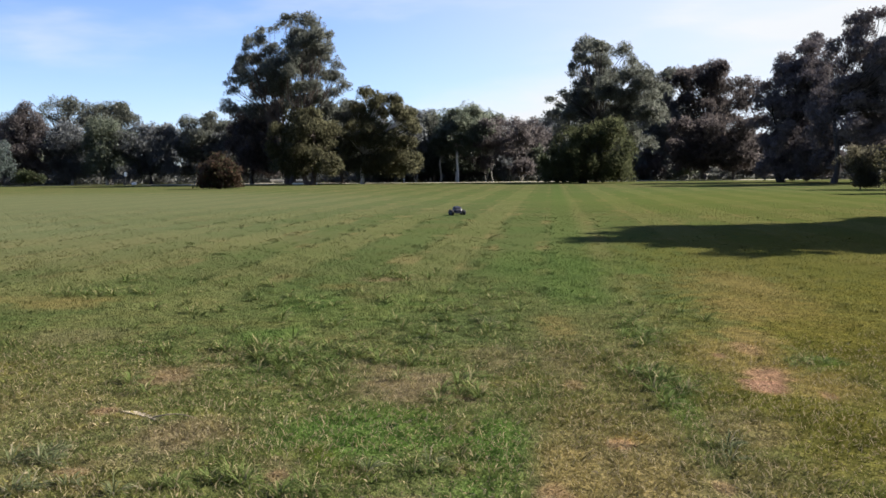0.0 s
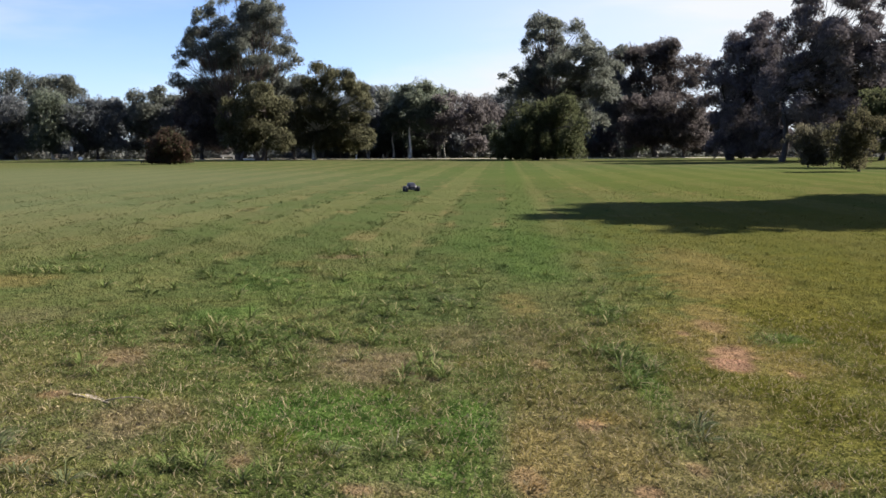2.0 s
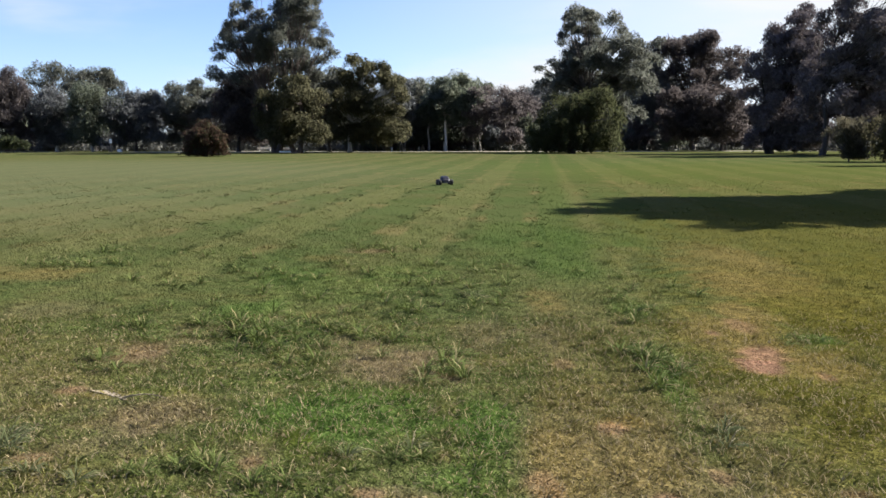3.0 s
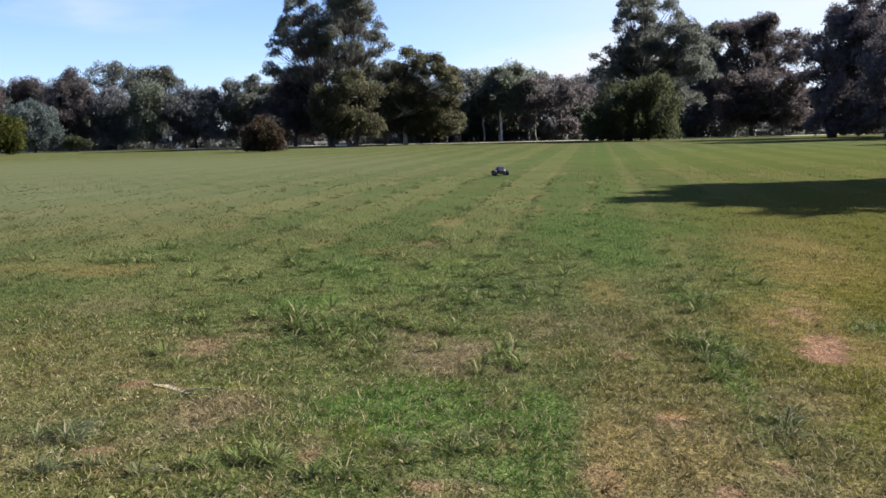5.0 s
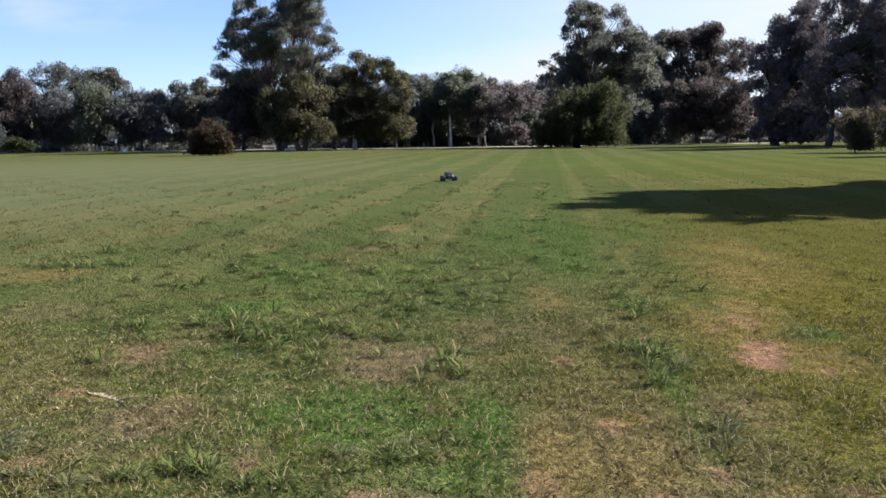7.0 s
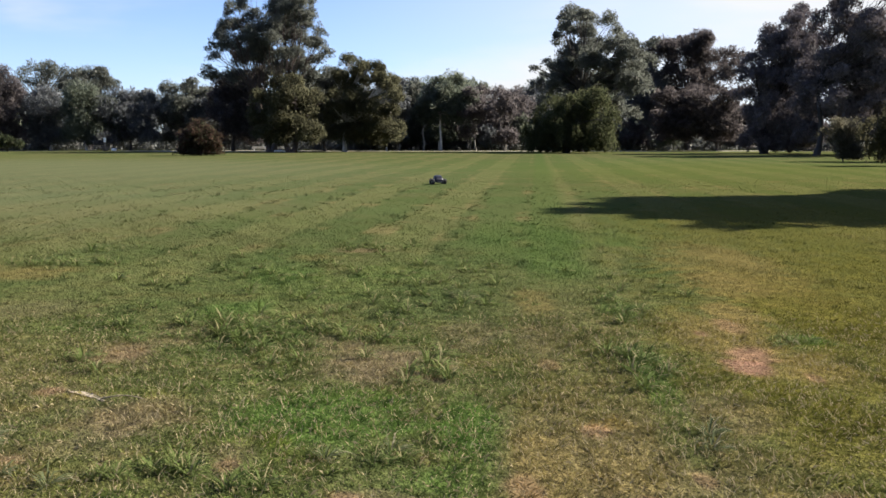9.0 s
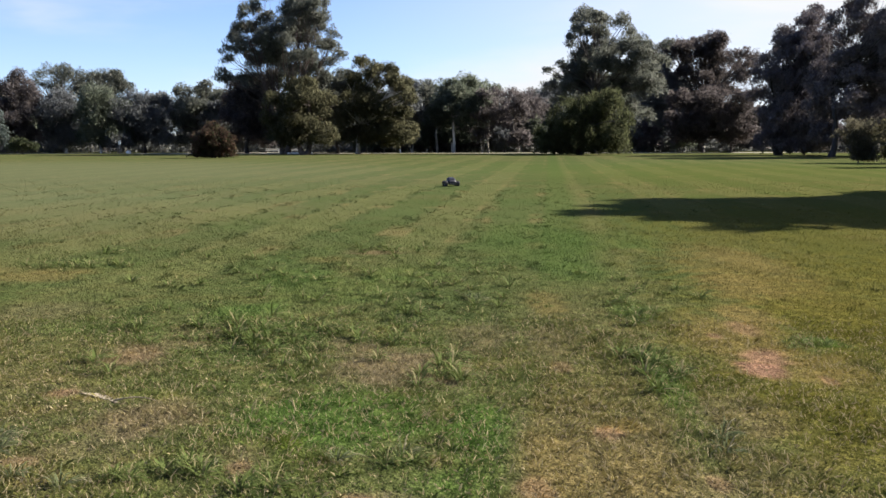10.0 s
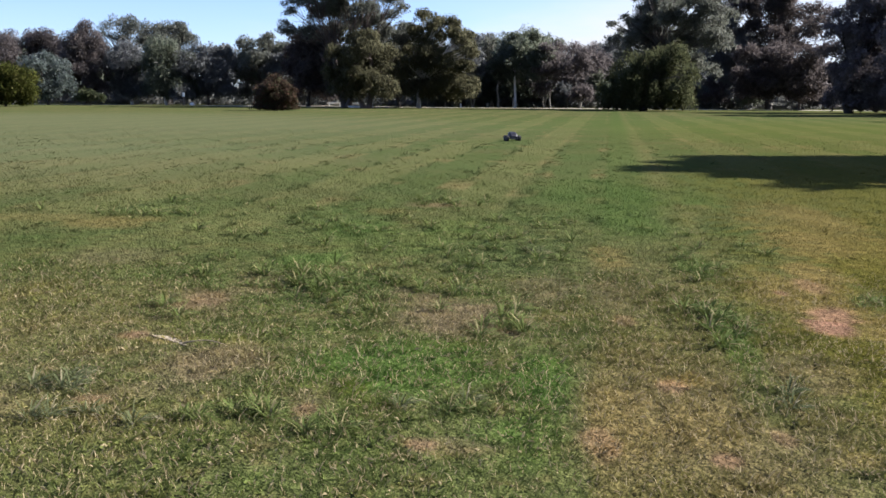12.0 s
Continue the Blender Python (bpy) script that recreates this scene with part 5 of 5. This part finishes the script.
def rc_car(x, y, turn):
    car = thing("toy_car", None, "dark blue radio-controlled off-road car on the grass", "toy car", at=(x, y, 0), turn=turn)
    body = part("body", shell_bm([(-0.27, 0.12, 0.10, 0.15, 0.175, 0.09), (-0.19, 0.155, 0.115, 0.19, 0.23, 0.12), (-0.08, 0.165, 0.115, 0.21, 0.31, 0.11),
                                  (0.06, 0.165, 0.115, 0.21, 0.32, 0.11), (0.15, 0.155, 0.115, 0.2, 0.26, 0.105), (0.26, 0.11, 0.10, 0.15, 0.18, 0.08)]), M_SHELL, car)
    screen = bmesh.new()
    q = [screen.verts.new(v) for v in ((-0.105, -0.175, 0.242), (0.105, -0.175, 0.242), (0.098, -0.092, 0.303), (-0.098, -0.092, 0.303))]
    top = [screen.verts.new(v.co + Vector((0, -0.004, 0.006))) for v in q]
    screen.faces.new(top)
    for k in range(4):
        screen.faces.new((q[k], q[(k + 1) % 4], top[(k + 1) % 4], top[k]))
    part("windscreen", screen, M_SCREEN, body, "smoked grey windscreen")
    part("bumper", box_bm(0.26, 0.04, 0.04, (0, -0.285, 0.085), 0.012), M_BLACK, car)
    part("chassis", box_bm(0.15, 0.46, 0.025, (0, 0, 0.07), 0.008), M_BLACK, car)
    wing = part("rear_wing", box_bm(0.27, 0.08, 0.012, (0, 0.26, 0.275), 0.004), M_BLACK, car)
    for s in (-1, 1):
        part("wing_strut", box_bm(0.012, 0.03, 0.12, (s * 0.06, 0.25, 0.215), 0.003), M_BLACK, wing)
    tyre = [(-0.05, 0.05), (-0.05, 0.08), (-0.04, 0.096), (-0.015, 0.1), (0.015, 0.1), (0.04, 0.096), (0.05, 0.08), (0.05, 0.05)]
    rim = [(-0.044, 0.02), (-0.052, 0.03), (-0.052, 0.054), (0.052, 0.054), (0.052, 0.03), (0.044, 0.02)]
    for sx in (-1, 1):
        for sy in (-0.17, 0.17):
            bm = lathe(tyre)
            bmesh.ops.translate(bm, verts=bm.verts, vec=(sx * 0.215, sy, 0.098))
            wheel = part("wheel", bm, M_RUBBER, car)
            bm = lathe(rim)
            bmesh.ops.translate(bm, verts=bm.verts, vec=(sx * 0.215, sy, 0.098))
            part("rim", bm, M_RIM, wheel, "pale plastic rim")
            part("axle", box_bm(0.1, 0.02, 0.02, (sx * 0.11, sy, 0.098), 0.004), M_BLACK, car)
    return car


rc_car(-0.35, 36.2, 14)

# ---- far edge of the field ----
M_GRAVEL = plain("pale gravel", (0.27, 0.235, 0.175), 0.95, 0.0, 0.25, 1.5)
M_WHITE = plain("weathered white paint", (0.74, 0.73, 0.70), 0.6, 0.0, 0.08)
M_TIMBER = bark("weathered timber", (0.36, 0.29, 0.23), (0.22, 0.17, 0.13), 3.0)


def path_mesh():
    """The gravel path beyond the field, a low winding bank that widens into a yard beside the great tree."""
    u = np.linspace(0, 1, 60)
    x = -95 + 200 * u
    mid = 136.0 + 1.5 * np.sin(u * 9)
    half = 2.6 + 0.5 * np.sin(u * 23) + 7.0 * np.exp(-((x + 31) / 9) ** 2)
    rows = []
    for off, z in ((-1.0, -0.02), (-0.85, 0.03), (0, 0.045), (0.85, 0.03), (1.0, -0.02)):
        rows.append(np.stack([x, mid + off * half, np.full_like(x, z)], 1))
    v = np.stack(rows, 1).reshape(-1, 3)
    i, j = np.meshgrid(np.arange(59), np.arange(4), indexing="ij")
    a = i * 5 + j
    return mesh_of("path", v, np.stack([a, a + 5, a + 6, a + 1], -1).reshape(-1, 4), M_GRAVEL, True)


thing("path", path_mesh(), "pale gravel path along the tree belt", "path", kind="structure")

barrier = thing("low_barrier", None, "low white timber barrier beside the path", "barrier", at=(-24.4, 139.9, 0))
part("rail", box_bm(5.0, 0.09, 0.3, (0, 0, 0.43), 0.02), M_WHITE, barrier)
for bx in (-2.2, -0.75, 0.75, 2.2):
    part("post", box_bm(0.12, 0.12, 0.6, (bx, 0.11, 0.28), 0.015), M_WHITE, barrier)


kerb = bmesh.new()
bmesh.ops.create_cone(kerb, cap_ends=True, segments=12, radius1=0.12, radius2=0.11, depth=3.1, matrix=Matrix.Translation((0, 0, 0.11)) @ Matrix.Rotation(radians(90), 4, "Y"))
kerb_mesh = bpy.data.meshes.new("white_log")
kerb.to_mesh(kerb_mesh)
kerb.free()
kerb_mesh.materials.append(M_WHITE)
thing("white_log", kerb_mesh, "white painted log lying along the field's edge", "barrier", at=(-19.95, 126.0, 0))


def bollard(x, y, tall, mat, label):
    bm = lathe([(0, 0.11), (tall * 0.9, 0.10), (tall * 0.97, 0.085), (tall, 0.04)], 14)
    bmesh.ops.rotate(bm, verts=bm.verts, cent=(0, 0, 0), matrix=Matrix.Rotation(radians(-90), 3, "Y"))
    mesh = bpy.data.meshes.new("bollard")
    bm.to_mesh(mesh)
    bm.free()
    mesh.materials.append(mat)
    return thing("bollard", mesh, label, "bollard", "bollards", at=(x, y, 0))


bollard(-8.2, 136.0, 0.55, M_WHITE, "short white bollard at the field's edge")
bollard(-4.65, 136.2, 0.6, M_GRAVEL, "short grey bollard at the field's edge")

marker = bmesh.new()
bmesh.ops.create_icosphere(marker, subdivisions=3, radius=0.36)
for v in marker.verts:
    v.co *= 1 + 0.18 * noise.noise(v.co * 4)
    v.co.z = max(-0.05, v.co.z * 0.75 + 0.14)
mk = bpy.data.meshes.new("white_boulder")
marker.to_mesh(mk)
marker.free()
mk.materials.append(M_WHITE)
thing("white_boulder", mk, "whitewashed boulder beside the gravel path", "boulder", at=(-43.9, 134.0, 0))

table = thing("picnic_table", None, "weathered timber picnic table under the trees", "table", at=(-46.0, 134.0, 0))
for k in range(5):
    part("board", box_bm(2.2, 0.13, 0.045, (0, -0.3 + 0.15 * k, 0.74), 0.008), M_TIMBER, table)
for s in (-1, 1):
    part("bench", box_bm(2.2, 0.26, 0.05, (0, s * 0.75, 0.45), 0.008), M_TIMBER, table)
    part("leg_frame", box_bm(0.09, 1.5, 0.09, (s * 0.8, 0, 0.38), 0.01), M_TIMBER, table)
    for e in (-1, 1):
        part("leg", box_bm(0.09, 0.09, 0.72, (s * 0.8 + 0.05 * e, 0.32 * e, 0.36), 0.01), M_TIMBER, table)
sign = thing("sign_post", None, "pale sign post under the trees", "sign", at=(-44.9, 133.6, 0))
part("post", box_bm(0.1, 0.1, 1.75, (0, 0, 0.85), 0.01), M_TIMBER, sign)
part("panel", box_bm(0.34, 0.04, 0.55, (0, -0.07, 1.45), 0.008), M_WHITE, sign)
